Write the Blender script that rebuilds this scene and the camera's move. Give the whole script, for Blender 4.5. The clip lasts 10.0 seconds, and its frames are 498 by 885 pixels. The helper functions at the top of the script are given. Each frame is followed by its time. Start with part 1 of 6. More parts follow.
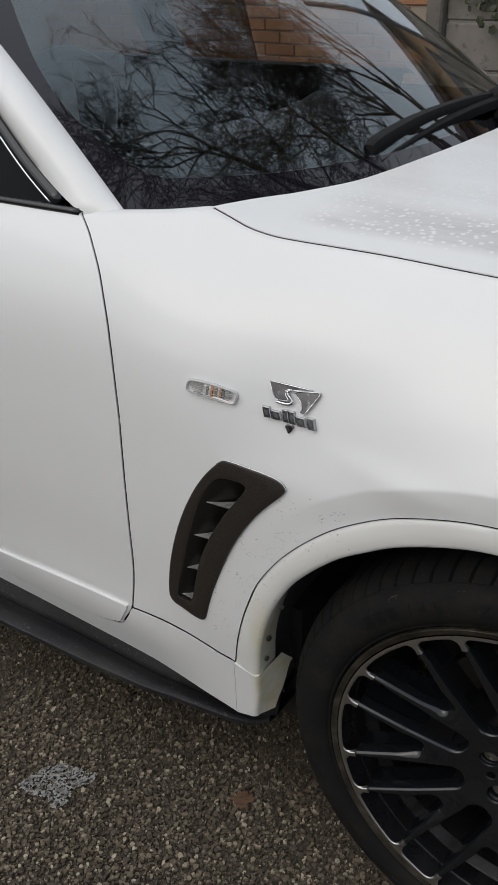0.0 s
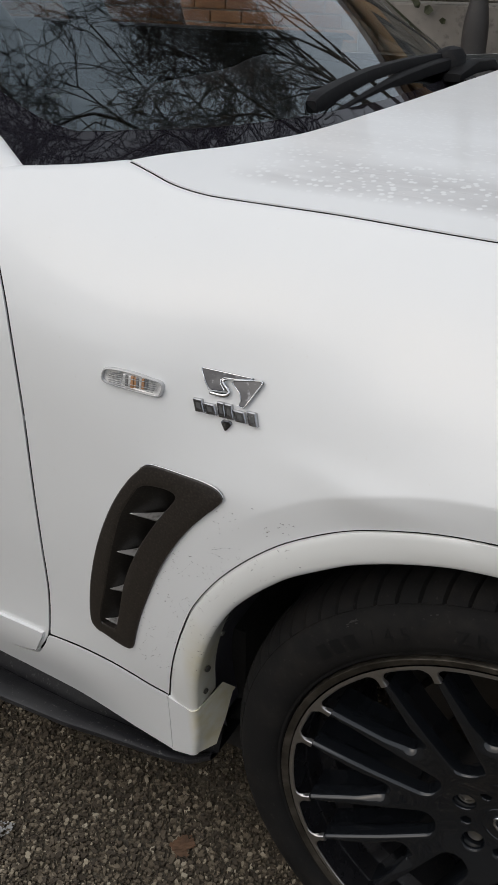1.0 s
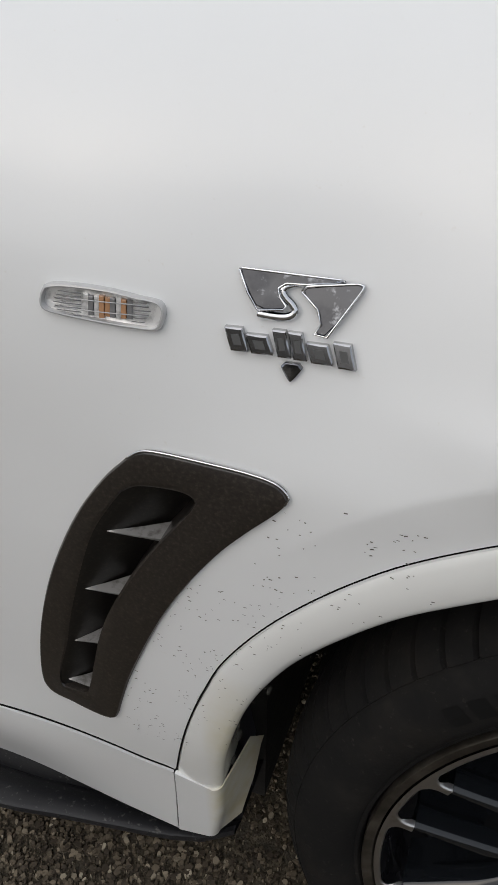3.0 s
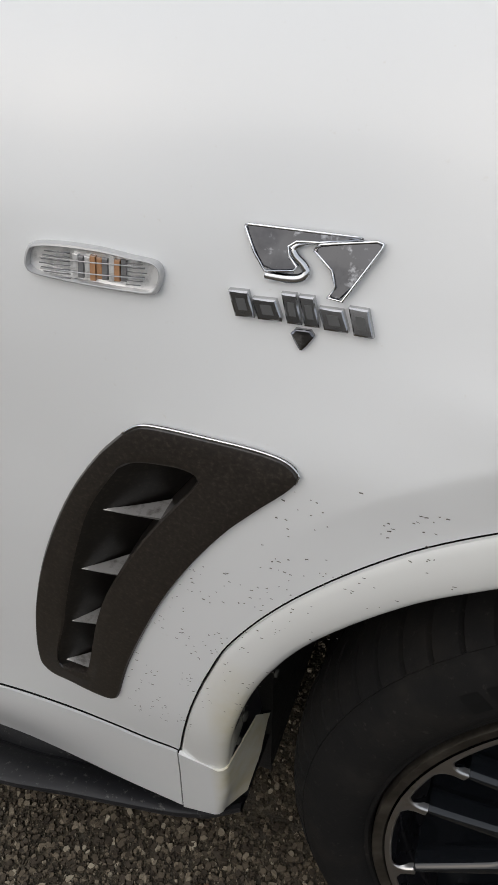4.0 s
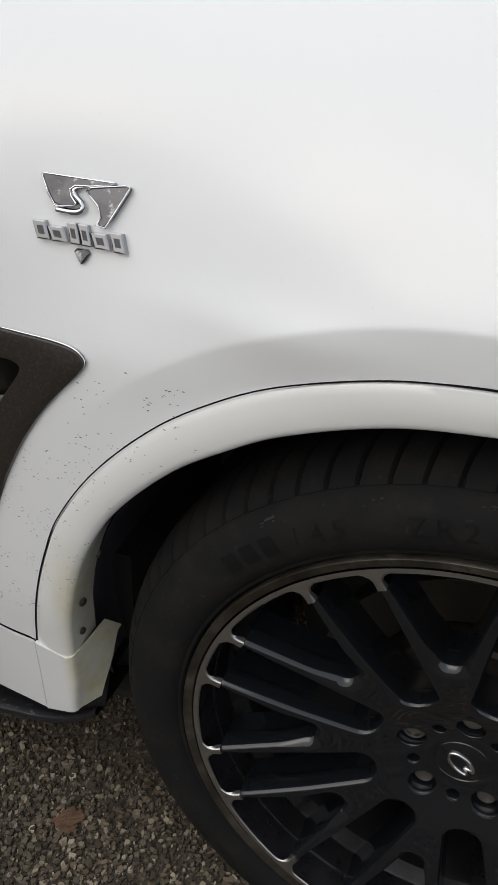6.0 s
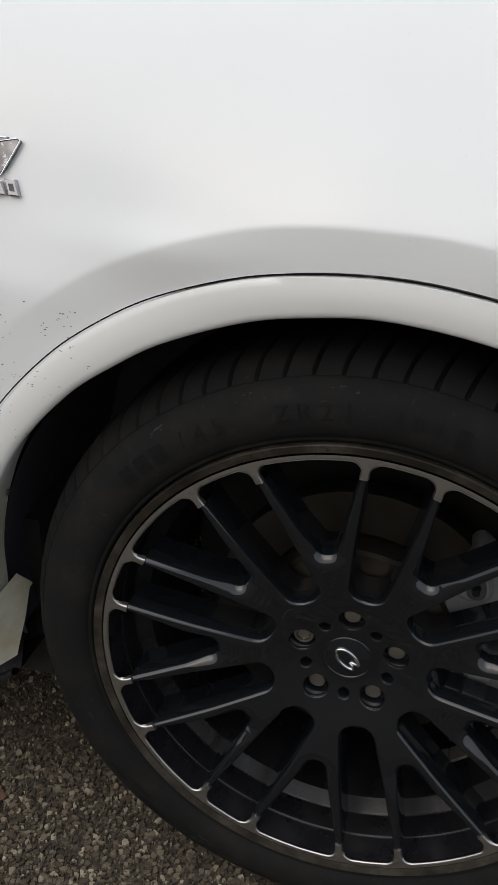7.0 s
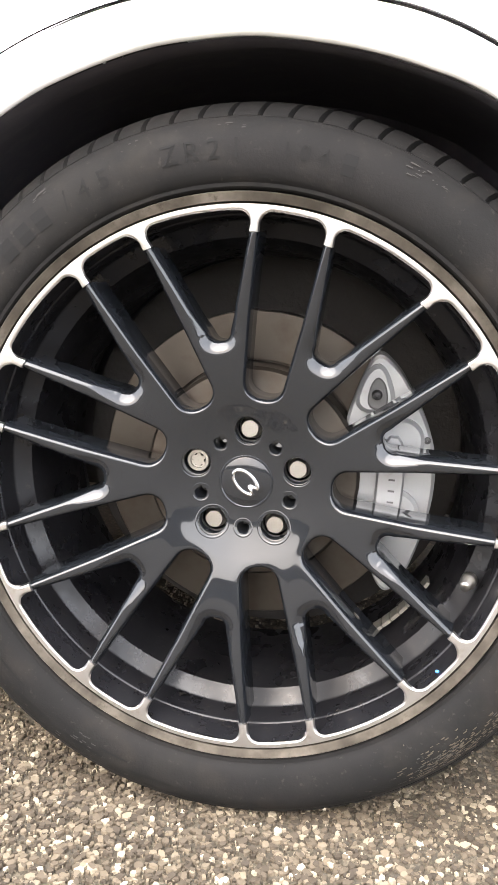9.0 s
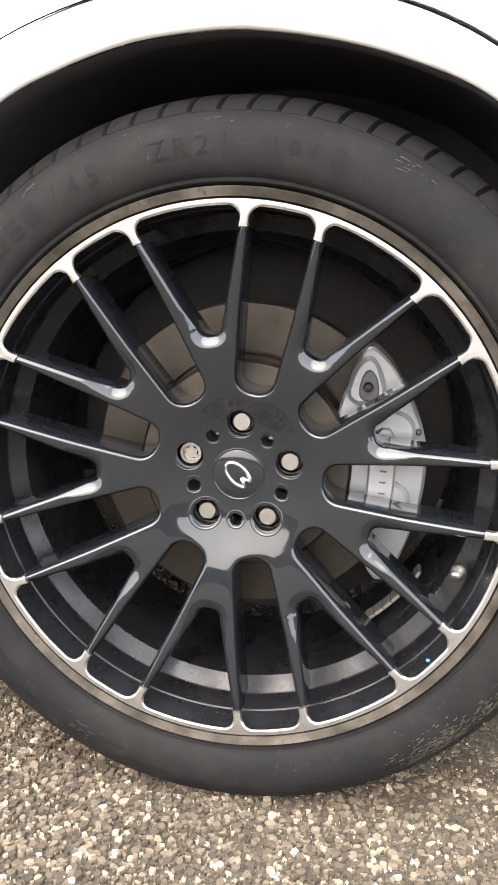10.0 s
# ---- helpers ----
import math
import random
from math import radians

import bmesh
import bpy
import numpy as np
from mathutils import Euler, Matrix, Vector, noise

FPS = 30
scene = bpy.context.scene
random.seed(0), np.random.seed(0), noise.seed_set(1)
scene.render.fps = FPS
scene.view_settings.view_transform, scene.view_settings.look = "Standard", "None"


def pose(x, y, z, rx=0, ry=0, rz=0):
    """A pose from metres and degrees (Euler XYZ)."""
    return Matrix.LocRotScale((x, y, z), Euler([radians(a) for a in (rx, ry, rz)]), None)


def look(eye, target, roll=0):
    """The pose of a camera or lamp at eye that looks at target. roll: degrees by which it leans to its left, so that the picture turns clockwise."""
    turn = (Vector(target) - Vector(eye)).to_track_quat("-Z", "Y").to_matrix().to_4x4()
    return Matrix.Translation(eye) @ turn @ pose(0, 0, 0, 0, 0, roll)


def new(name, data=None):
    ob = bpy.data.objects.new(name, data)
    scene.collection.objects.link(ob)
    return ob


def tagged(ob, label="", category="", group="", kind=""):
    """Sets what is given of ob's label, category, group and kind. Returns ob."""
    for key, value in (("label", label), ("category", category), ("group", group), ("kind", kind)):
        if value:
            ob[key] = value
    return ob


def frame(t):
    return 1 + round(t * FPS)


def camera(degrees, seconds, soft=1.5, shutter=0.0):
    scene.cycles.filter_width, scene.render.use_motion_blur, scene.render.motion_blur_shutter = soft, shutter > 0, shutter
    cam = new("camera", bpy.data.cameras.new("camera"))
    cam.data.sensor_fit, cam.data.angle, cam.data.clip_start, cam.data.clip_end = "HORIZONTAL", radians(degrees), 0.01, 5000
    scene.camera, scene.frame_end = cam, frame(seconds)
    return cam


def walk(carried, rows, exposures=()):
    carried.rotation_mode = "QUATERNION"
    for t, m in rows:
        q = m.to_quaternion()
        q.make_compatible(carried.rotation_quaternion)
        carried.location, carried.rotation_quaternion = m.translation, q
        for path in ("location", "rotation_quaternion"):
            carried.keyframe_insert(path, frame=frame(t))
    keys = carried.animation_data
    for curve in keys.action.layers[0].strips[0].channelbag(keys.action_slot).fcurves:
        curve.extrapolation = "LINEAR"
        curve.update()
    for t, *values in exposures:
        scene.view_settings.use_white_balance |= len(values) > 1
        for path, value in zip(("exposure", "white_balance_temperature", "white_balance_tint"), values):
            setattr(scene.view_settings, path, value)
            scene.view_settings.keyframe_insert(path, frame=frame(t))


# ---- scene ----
# seconds, eye, pitch, roll, yaw
cam = camera(32.67, 10.0)
PATH = [
    (0.0, 0.1399, -0.8809, 1.4177, -29.33, -0.57, 34.06),
    (0.5, 0.1188, -0.8580, 1.3840, -30.50, 0.12, 31.27),
    (1.0, 0.0533, -0.7324, 1.3277, -29.72, 0.66, 29.34),
    (1.5, -0.0126, -0.6404, 1.2705, -27.54, 2.22, 27.86),
    (2.0, -0.1168, -0.5670, 1.2255, -28.77, 1.93, 22.82),
    (2.5, -0.2115, -0.4981, 1.1872, -31.75, 0.95, 19.36),
    (3.0, -0.2620, -0.4442, 1.1393, -35.86, 0.39, 18.87),
    (4.5, -0.2795, -0.4034, 1.1201, -38.86, 0.06, 19.00),
    (5.0, -0.2596, -0.4283, 1.1340, -38.53, 0.32, 19.52),
    (5.5, -0.1572, -0.5017, 1.1392, -36.38, 1.22, 19.74),
    (6.0, -0.0235, -0.5746, 1.1172, -32.76, 2.50, 20.30),
    (6.2, 0.0067, -0.5905, 1.1008, -31.63, 2.61, 19.17),
    (7.3, 0.0822, -0.7829, 0.9400, -24.03, 2.89, 11.92),
    (7.5, 0.0985, -0.7894, 0.8538, -22.41, 4.00, 11.30),
    (8.0, 0.1289, -0.8131, 0.6847, -17.37, 2.79, 9.52),
    (8.5, 0.1345, -0.8224, 0.6172, -13.91, 2.08, 9.00),
    (9.0, 0.1300, -0.8324, 0.5992, -11.98, 2.90, 8.42),
    (9.5, 0.1304, -0.8319, 0.6047, -12.18, 3.01, 8.56),
    (10.0, 0.1388, -0.8312, 0.6223, -13.86, 2.52, 8.42),
]
EXPOSURES = [(0.0, 0.0, 6500, 10), (2.0, 0.05, 6500, 10), (3.0, 0.0, 6500, 10), (4.5, 0.13, 6500, 10), (5.5, 0.2, 6500, 10), (6.2, 0.2, 6500, 10), (7.5, 0.15, 6500, 10), (7.7, 0.75, 6500, 10), (8.0, 2.55, 6450, 12), (8.3, 2.9, 6500, 13), (8.7, 3.2, 6650, 13), (9.5, 3.15, 6700, 13), (10.0, 3.07, 6700, 13)]
walk(cam, [(t, pose(x, y, z, 90 + pitch, 0, yaw) @ pose(0, 0, 0, 0, 0, roll)) for t, x, y, z, pitch, roll, yaw in PATH], EXPOSURES)

from mathutils import geometry

# ---- light ----
world = bpy.data.worlds.new("overcast_sky")
scene.world = world
world.use_nodes = True
wn = world.node_tree.nodes
sky = wn.new("ShaderNodeTexSky")
sky.sky_type, sky.sun_disc = "NISHITA", False
sky.sun_elevation, sky.sun_rotation = radians(38), radians(200)
sky.air_density, sky.dust_density, sky.ozone_density = 1.0, 6.0, 1.0
cloud_map = wn.new("ShaderNodeTexCoord")
cloud = wn.new("ShaderNodeTexNoise")
cloud.inputs["Scale"].default_value, cloud.inputs["Detail"].default_value = 2.2, 5
cloud_ramp = wn.new("ShaderNodeMapRange")
cloud_ramp.inputs["From Min"].default_value, cloud_ramp.inputs["From Max"].default_value = 0.3, 0.75
cloud_ramp.inputs["To Min"].default_value, cloud_ramp.inputs["To Max"].default_value = 0.8, 1.0
grey = wn.new("ShaderNodeMixRGB")
grey.inputs["Fac"].default_value = 0.72
grey.inputs["Color2"].default_value = (8.2, 8.7, 9.4, 1)
dull = wn.new("ShaderNodeMixRGB")
dull.blend_type = "MULTIPLY"
dull.inputs["Fac"].default_value = 1
links = world.node_tree.links
links.new(sky.outputs[0], grey.inputs["Color1"])
links.new(cloud_map.outputs["Generated"], cloud.inputs["Vector"])
links.new(cloud.outputs["Fac"], cloud_ramp.inputs["Value"])
links.new(grey.outputs[0], dull.inputs["Color1"])
links.new(cloud_ramp.outputs[0], dull.inputs["Color2"])
links.new(dull.outputs[0], wn["Background"].inputs["Color"])
wn["Background"].inputs["Strength"].default_value = 0.10

sun_data = bpy.data.lights.new("sun", "SUN")
sun_data.energy, sun_data.angle, sun_data.color = 0.8, radians(70), (1.0, 0.99, 0.97)
sun = new("sun", sun_data)
sun.matrix_world = look((-2.5, -4.8, 9), (0, 0, 0))


# ---- materials ----
def material(name, colour, rough=0.5, metal=0.0, **inputs):
    m = bpy.data.materials.new(name)
    m.use_nodes = True
    b = m.node_tree.nodes["Principled BSDF"]
    b.inputs["Base Color"].default_value = (*colour, 1)
    b.inputs["Roughness"].default_value = rough
    b.inputs["Metallic"].default_value = metal
    for key, value in inputs.items():
        b.inputs[key.replace("_", " ")].default_value = value
    return m


def noise_node(m, scale, detail=4, rough=0.6):
    n = m.node_tree.nodes.new("ShaderNodeTexNoise")
    n.inputs["Scale"].default_value, n.inputs["Detail"].default_value = scale, detail
    n.inputs["Roughness"].default_value = rough
    c = m.node_tree.nodes.new("ShaderNodeTexCoord")
    m.node_tree.links.new(c.outputs["Object"], n.inputs["Vector"])
    return n.outputs["Fac"]


def ramp(m, fac, stops):
    r = m.node_tree.nodes.new("ShaderNodeValToRGB")
    while len(r.color_ramp.elements) < len(stops):
        r.color_ramp.elements.new(0.5)
    for e, (p, c) in zip(r.color_ramp.elements, stops):
        e.position, e.color = p, (*c, 1) if len(c) == 3 else c
    m.node_tree.links.new(fac, r.inputs["Fac"])
    return r.outputs["Color"]


def vary(m, scale, stops, socket="Base Color", detail=4):
    """Lets a noise of that scale run through the stops into a socket."""
    out = ramp(m, noise_node(m, scale, detail), stops)
    m.node_tree.links.new(out, m.node_tree.nodes["Principled BSDF"].inputs[socket])
    return out


def mix_in(m, scale, low, high, colour, socket="Base Color", detail=5):
    """Lays a colour over the present one where a noise passes from low to high."""
    tree = m.node_tree
    b = tree.nodes["Principled BSDF"]
    mix = tree.nodes.new("ShaderNodeMixRGB")
    old = b.inputs[socket]
    if old.is_linked:
        tree.links.new(old.links[0].from_socket, mix.inputs["Color1"])
    else:
        v = old.default_value
        mix.inputs["Color1"].default_value = (v, v, v, 1) if isinstance(v, float) else tuple(v)
    mix.inputs["Color2"].default_value = (*colour, 1)
    tree.links.new(ramp(m, noise_node(m, scale, detail), [(low, (0, 0, 0)), (high, (1, 1, 1))]), mix.inputs["Fac"])
    tree.links.new(mix.outputs[0], old)


def bump(m, scale, strength, distance=0.001, detail=4):
    tree = m.node_tree
    n = tree.nodes.new("ShaderNodeBump")
    n.inputs["Strength"].default_value, n.inputs["Distance"].default_value = strength, distance
    tree.links.new(noise_node(m, scale, detail), n.inputs["Height"])
    tree.links.new(n.outputs[0], tree.nodes["Principled BSDF"].inputs["Normal"])


PAINT = material("white_paint", (0.79, 0.80, 0.80), 0.45, Coat_Weight=0.8, Coat_Roughness=0.04)
vary(PAINT, 3.0, [(0.3, (0.775, 0.785, 0.785)), (0.7, (0.80, 0.81, 0.81))])
mix_in(PAINT, 160, 0.68, 0.8, (0.72, 0.71, 0.68))
vary(PAINT, 14, [(0.35, (0.09,) * 3), (0.75, (0.17,) * 3)], "Coat Roughness")
BLACK_GLOSS = material("gloss_black_paint", (0.0076, 0.0088, 0.0108), 0.4, Coat_Weight=1.0, Coat_Roughness=0.06, Coat_IOR=1.62, Specular_IOR_Level=0.0)
mix_in(BLACK_GLOSS, 38, 0.62, 0.9, (0.014, 0.0145, 0.015))
vary(BLACK_GLOSS, 20, [(0.40, (0.045,) * 3), (0.80, (0.13,) * 3)], "Coat Roughness")
MACHINED = material("machined_aluminium", (0.55, 0.54, 0.53), 0.34, 1.0)
mix_in(MACHINED, 60, 0.55, 0.75, (0.43, 0.40, 0.36))
DIRTY_ALLOY = material("stained_alloy", (0.11, 0.10, 0.085), 0.5, 0.8)
vary(DIRTY_ALLOY, 26, [(0.30, (0.036, 0.031, 0.025)), (0.52, (0.082, 0.072, 0.059)), (0.75, (0.16, 0.143, 0.120))])
mix_in(DIRTY_ALLOY, 75, 0.60, 0.75, (0.045, 0.037, 0.027))
BARREL = material("brake_dusted_rim", (0.009, 0.009, 0.0105), 0.4, Coat_Weight=0.6, Coat_Roughness=0.2, Coat_IOR=1.55, Specular_IOR_Level=0.0)
mix_in(BARREL, 110, 0.60, 0.74, (0.026, 0.023, 0.020))
vary(BARREL, 25, [(0.35, (0.16,) * 3), (0.70, (0.55,) * 3)], "Coat Roughness")
RUBBER = material("tyre_rubber", (0.009, 0.009, 0.009), 0.8, Specular_IOR_Level=0.15)
vary(RUBBER, 18, [(0.3, (0.0075, 0.0075, 0.0075)), (0.6, (0.0105, 0.0100, 0.0098)), (0.8, (0.020, 0.0185, 0.0165))])
mix_in(RUBBER, 5, 0.54, 0.80, (0.019, 0.0175, 0.0155))
mix_in(RUBBER, 13, 0.54, 0.80, (0.019, 0.0168, 0.0145))
mix_in(RUBBER, 160, 0.62, 0.74, (0.028, 0.026, 0.023))
bump(RUBBER, 300, 0.3)
TEXT_RUBBER = material("tyre_lettering", (0.0045, 0.0045, 0.0045), 0.75, Specular_IOR_Level=0.2)
TRIM = material("black_plastic", (0.011, 0.011, 0.012), 0.5, Specular_IOR_Level=0.25)
mix_in(TRIM, 120, 0.55, 0.7, (0.022, 0.021, 0.020))
bump(TRIM, 700, 0.15)
LINER = material("wheel_arch_liner", (0.072, 0.068, 0.084), 0.9)
mix_in(LINER, 30, 0.5, 0.75, (0.098, 0.091, 0.100))
# Near-black colour for the shade inside the panel gaps.
SHUT = material("shut_line_rubber", (0.007, 0.007, 0.007), 0.95, Specular_IOR_Level=0.1)
CHROME = material("chrome", (0.75, 0.76, 0.78), 0.08, 1.0)
DISC = material("brake_disc_steel", (0.075, 0.066, 0.056), 0.45, 0.9)
mix_in(DISC, 30, 0.45, 0.7, (0.058, 0.047, 0.037))
CALIPER = material("silver_caliper_paint", (0.36, 0.37, 0.375), 0.35, 0.5, Coat_Weight=0.5)
mix_in(CALIPER, 90, 0.6, 0.8, (0.30, 0.29, 0.27))
NUT = material("dull_steel", (0.43, 0.415, 0.385), 0.35, 1.0)
DARK_MARK = material("dark_lettering", (0.08, 0.08, 0.08), 0.5)
ASPHALT = material("asphalt", (0.06, 0.055, 0.05), 0.85)
stones = ASPHALT.node_tree.nodes.new("ShaderNodeTexVoronoi")
stones.inputs["Scale"].default_value = 220
where = ASPHALT.node_tree.nodes.new("ShaderNodeTexCoord")
ASPHALT.node_tree.links.new(where.outputs["Object"], stones.inputs["Vector"])
ASPHALT.node_tree.links.new(ramp(ASPHALT, stones.outputs["Color"], [(0.1, (0.038, 0.030, 0.019)), (0.45, (0.064, 0.052, 0.034)), (0.7, (0.098, 0.081, 0.055)), (0.95, (0.155, 0.132, 0.094))]), ASPHALT.node_tree.nodes["Principled BSDF"].inputs["Base Color"])
mix_in(ASPHALT, 60, 0.46, 0.62, (0.055, 0.046, 0.034))
bump(ASPHALT, 160, 0.8, 0.004, 6)


# ---- building blocks ----
def link_mesh(name, verts, faces, mat, parent=None, label="", smooth=True):
    me = bpy.data.meshes.new(name)
    me.from_pydata([tuple(map(float, p)) for p in verts], [], faces)
    me.materials.append(mat)
    if smooth:
        me.shade_smooth()
    ob = new(name, me)
    ob.parent = parent
    return tagged(ob, label)


def part(name, bm, mat, parent=None, label="", smooth=True, keep=False):
    me = bpy.data.meshes.new(name)
    bm.to_mesh(me)
    bm.free()
    me.materials.append(mat)
    if smooth:
        me.shade_smooth()
    ob = new(name, me)
    ob.parent = parent
    return tagged(ob, label)


def thing(name, label, category, at=(0, 0, 0), kind="", group=""):
    ob = new(name)
    ob.location = at
    ob.empty_display_size = 0.1
    return tagged(ob, label, category, group, kind)


def grid_faces(nu, nv, closed_u=False, closed_v=False, start=0, flip=False):
    out = []
    for i in range(nu if closed_u else nu - 1):
        for j in range(nv if closed_v else nv - 1):
            a, b = i * nv + j, (i + 1) % nu * nv + j
            c, d = (i + 1) % nu * nv + (j + 1) % nv, i * nv + (j + 1) % nv
            q = (a, b, c, d) if not flip else (a, d, c, b)
            out.append(tuple(k + start for k in q))
    return out


def slab(points, thick, inward, nu, nv):
    """A sheet of nu x nv points with a back sheet moved by inward * thick and closed edges."""
    n = nu * nv
    front = np.asarray(points, float)
    back = front + np.asarray(inward, float) * thick
    faces = grid_faces(nu, nv) + grid_faces(nu, nv, start=n, flip=True)
    rim = [i * nv for i in range(nu)] + [(nu - 1) * nv + j for j in range(1, nv)] + [i * nv + nv - 1 for i in range(nu - 2, -1, -1)] + list(range(nv - 2, 0, -1))
    for a, b in zip(rim, rim[1:] + rim[:1]):
        faces.append((b, a, a + n, b + n))
    return np.vstack([front, back]), faces


def smooth_by_angle(ob, degrees=35):
    me = ob.data
    me.shade_smooth()
    bm = bmesh.new()
    bm.from_mesh(me)
    for e in bm.edges:
        if len(e.link_faces) != 2 or e.calc_face_angle(0) > radians(degrees):
            e.smooth = False
    bm.to_mesh(me)
    bm.free()
    return ob


def pchip(xs, ys, x):
    """Shape-keeping cubic through (xs, ys); ys may be an array with its first axis along xs."""
    xs, ys, x = np.asarray(xs, float), np.asarray(ys, float), np.asarray(x, float)
    h = np.diff(xs)
    d = np.diff(ys) / h
    m = np.zeros_like(ys)
    same = d[:-1] * d[1:] > 0
    w1, w2 = 2 * h[1:] + h[:-1], h[1:] + 2 * h[:-1]
    m[1:-1][same] = ((w1 + w2)[same] / (w1[same] / d[:-1][same] + w2[same] / d[1:][same]))
    m[0], m[-1] = d[0], d[-1]
    x = np.clip(x, xs[0], xs[-1])
    i = np.clip(np.searchsorted(xs, x) - 1, 0, len(h) - 1)
    t = (x - xs[i]) / h[i]
    return (ys[i] * (1 + 2 * t) * (1 - t) ** 2 + h[i] * m[i] * t * (1 - t) ** 2
            + ys[i + 1] * t * t * (3 - 2 * t) + h[i] * m[i + 1] * t * t * (t - 1))


def catmull(xs, ys, x):
    """Smooth cubic through (xs, ys) at one x."""
    i = int(np.clip(np.searchsorted(xs, x) - 1, 0, len(xs) - 2))
    t = np.clip((x - xs[i]) / (xs[i + 1] - xs[i]), 0, 1)
    h = xs[i + 1] - xs[i]
    def slope(k):
        a, b = max(k - 1, 0), min(k + 1, len(xs) - 1)
        return (ys[b] - ys[a]) / (xs[b] - xs[a])
    return (ys[i] * (1 + 2 * t) * (1 - t) ** 2 + h * slope(i) * t * (1 - t) ** 2 + ys[i + 1] * t * t * (3 - 2 * t) + h * slope(i + 1) * t * t * (t - 1))


def resample(points, n, closed=False):
    """n points at even steps along a polyline."""
    p = np.asarray(points, float)
    if closed:
        p = np.vstack([p, p[:1]])
    s = np.r_[0, np.cumsum(np.linalg.norm(np.diff(p, axis=0), axis=1))]
    q = np.linspace(0, s[-1], n + 1)[:-1] if closed else np.linspace(0, s[-1], n)
    return np.stack([np.interp(q, s, p[:, k]) for k in range(p.shape[1])], 1)


def rounded(points, times=2, closed=True):
    """Cuts the corners of a polyline."""
    p = np.asarray(points, float)
    for _ in range(times):
        nxt = np.roll(p, -1, 0)
        q = np.stack([0.75 * p + 0.25 * nxt, 0.25 * p + 0.75 * nxt], 1).reshape(-1, p.shape[1])
        p = q if closed else np.vstack([p[:1], q[:-2][1:], p[-1:]])
    return p


def tube(path, radius, sides=8, caps=True):
    """Verts and faces of a round bar along a path; radius may change along it."""
    p = np.asarray(path, float)
    r = np.broadcast_to(np.asarray(radius, float), (len(p),))
    d = np.gradient(p, axis=0)
    d /= np.linalg.norm(d, axis=1)[:, None] + 1e-12
    ref = np.array([0, 0, 1.0]) if abs(d[0, 2]) < 0.9 else np.array([1.0, 0, 0])
    u = np.cross(d, ref)
    u /= np.linalg.norm(u, axis=1)[:, None] + 1e-12
    w = np.cross(d, u)
    a = np.linspace(0, 2 * np.pi, sides, endpoint=False)
    v = p[:, None] + r[:, None, None] * (np.cos(a)[None, :, None] * u[:, None] + np.sin(a)[None, :, None] * w[:, None])
    f = grid_faces(len(p), sides, closed_v=True)
    if caps:
        f += [tuple(range(sides)), tuple((len(p) - 1) * sides + k for k in range(sides - 1, -1, -1))]
    return v.reshape(-1, 3), f


def lathe(profile, segments=96, centre=(0, 0, 0)):
    """A profile of (radius, y) turned about the wheel's axis, which runs along y."""
    a = np.linspace(0, 2 * np.pi, segments, endpoint=False)
    prof = np.asarray(profile, float)
    v = np.stack([prof[None, :, 0] * np.sin(a)[:, None], np.broadcast_to(prof[None, :, 1], (segments, len(prof))), prof[None, :, 0] * np.cos(a)[:, None]], 2)
    return v.reshape(-1, 3) + np.asarray(centre), grid_faces(segments, len(prof), closed_u=True)


def joined(pieces):
    verts, faces, k = [], [], 0
    for v, f in pieces:
        verts.append(np.asarray(v, float))
        faces += [tuple(i + k for i in q) for q in f]
        k += len(v)
    return np.vstack(verts), faces


def plate(outline, lift, thick, place, bevel=0.0):
    """A flat piece with a closed outline of (u, w), laid by place(u, w, height)."""
    o = np.asarray(outline, float)
    c = o.mean(0)
    n = len(o)
    inner = o if not bevel else o + (c - o) / (np.linalg.norm(c - o, axis=1)[:, None]) * bevel
    v = [place(u, w, lift - thick) for u, w in o] + [place(u, w, lift - bevel * 0.7) for u, w in o] + [place(u, w, lift) for u, w in inner]
    f = [(i, (i + 1) % n, n + (i + 1) % n, n + i) for i in range(n)] + [(n + i, n + (i + 1) % n, 2 * n + (i + 1) % n, 2 * n + i) for i in range(n)]
    f.append(tuple(range(2 * n, 3 * n)))
    return np.array(v, float), f


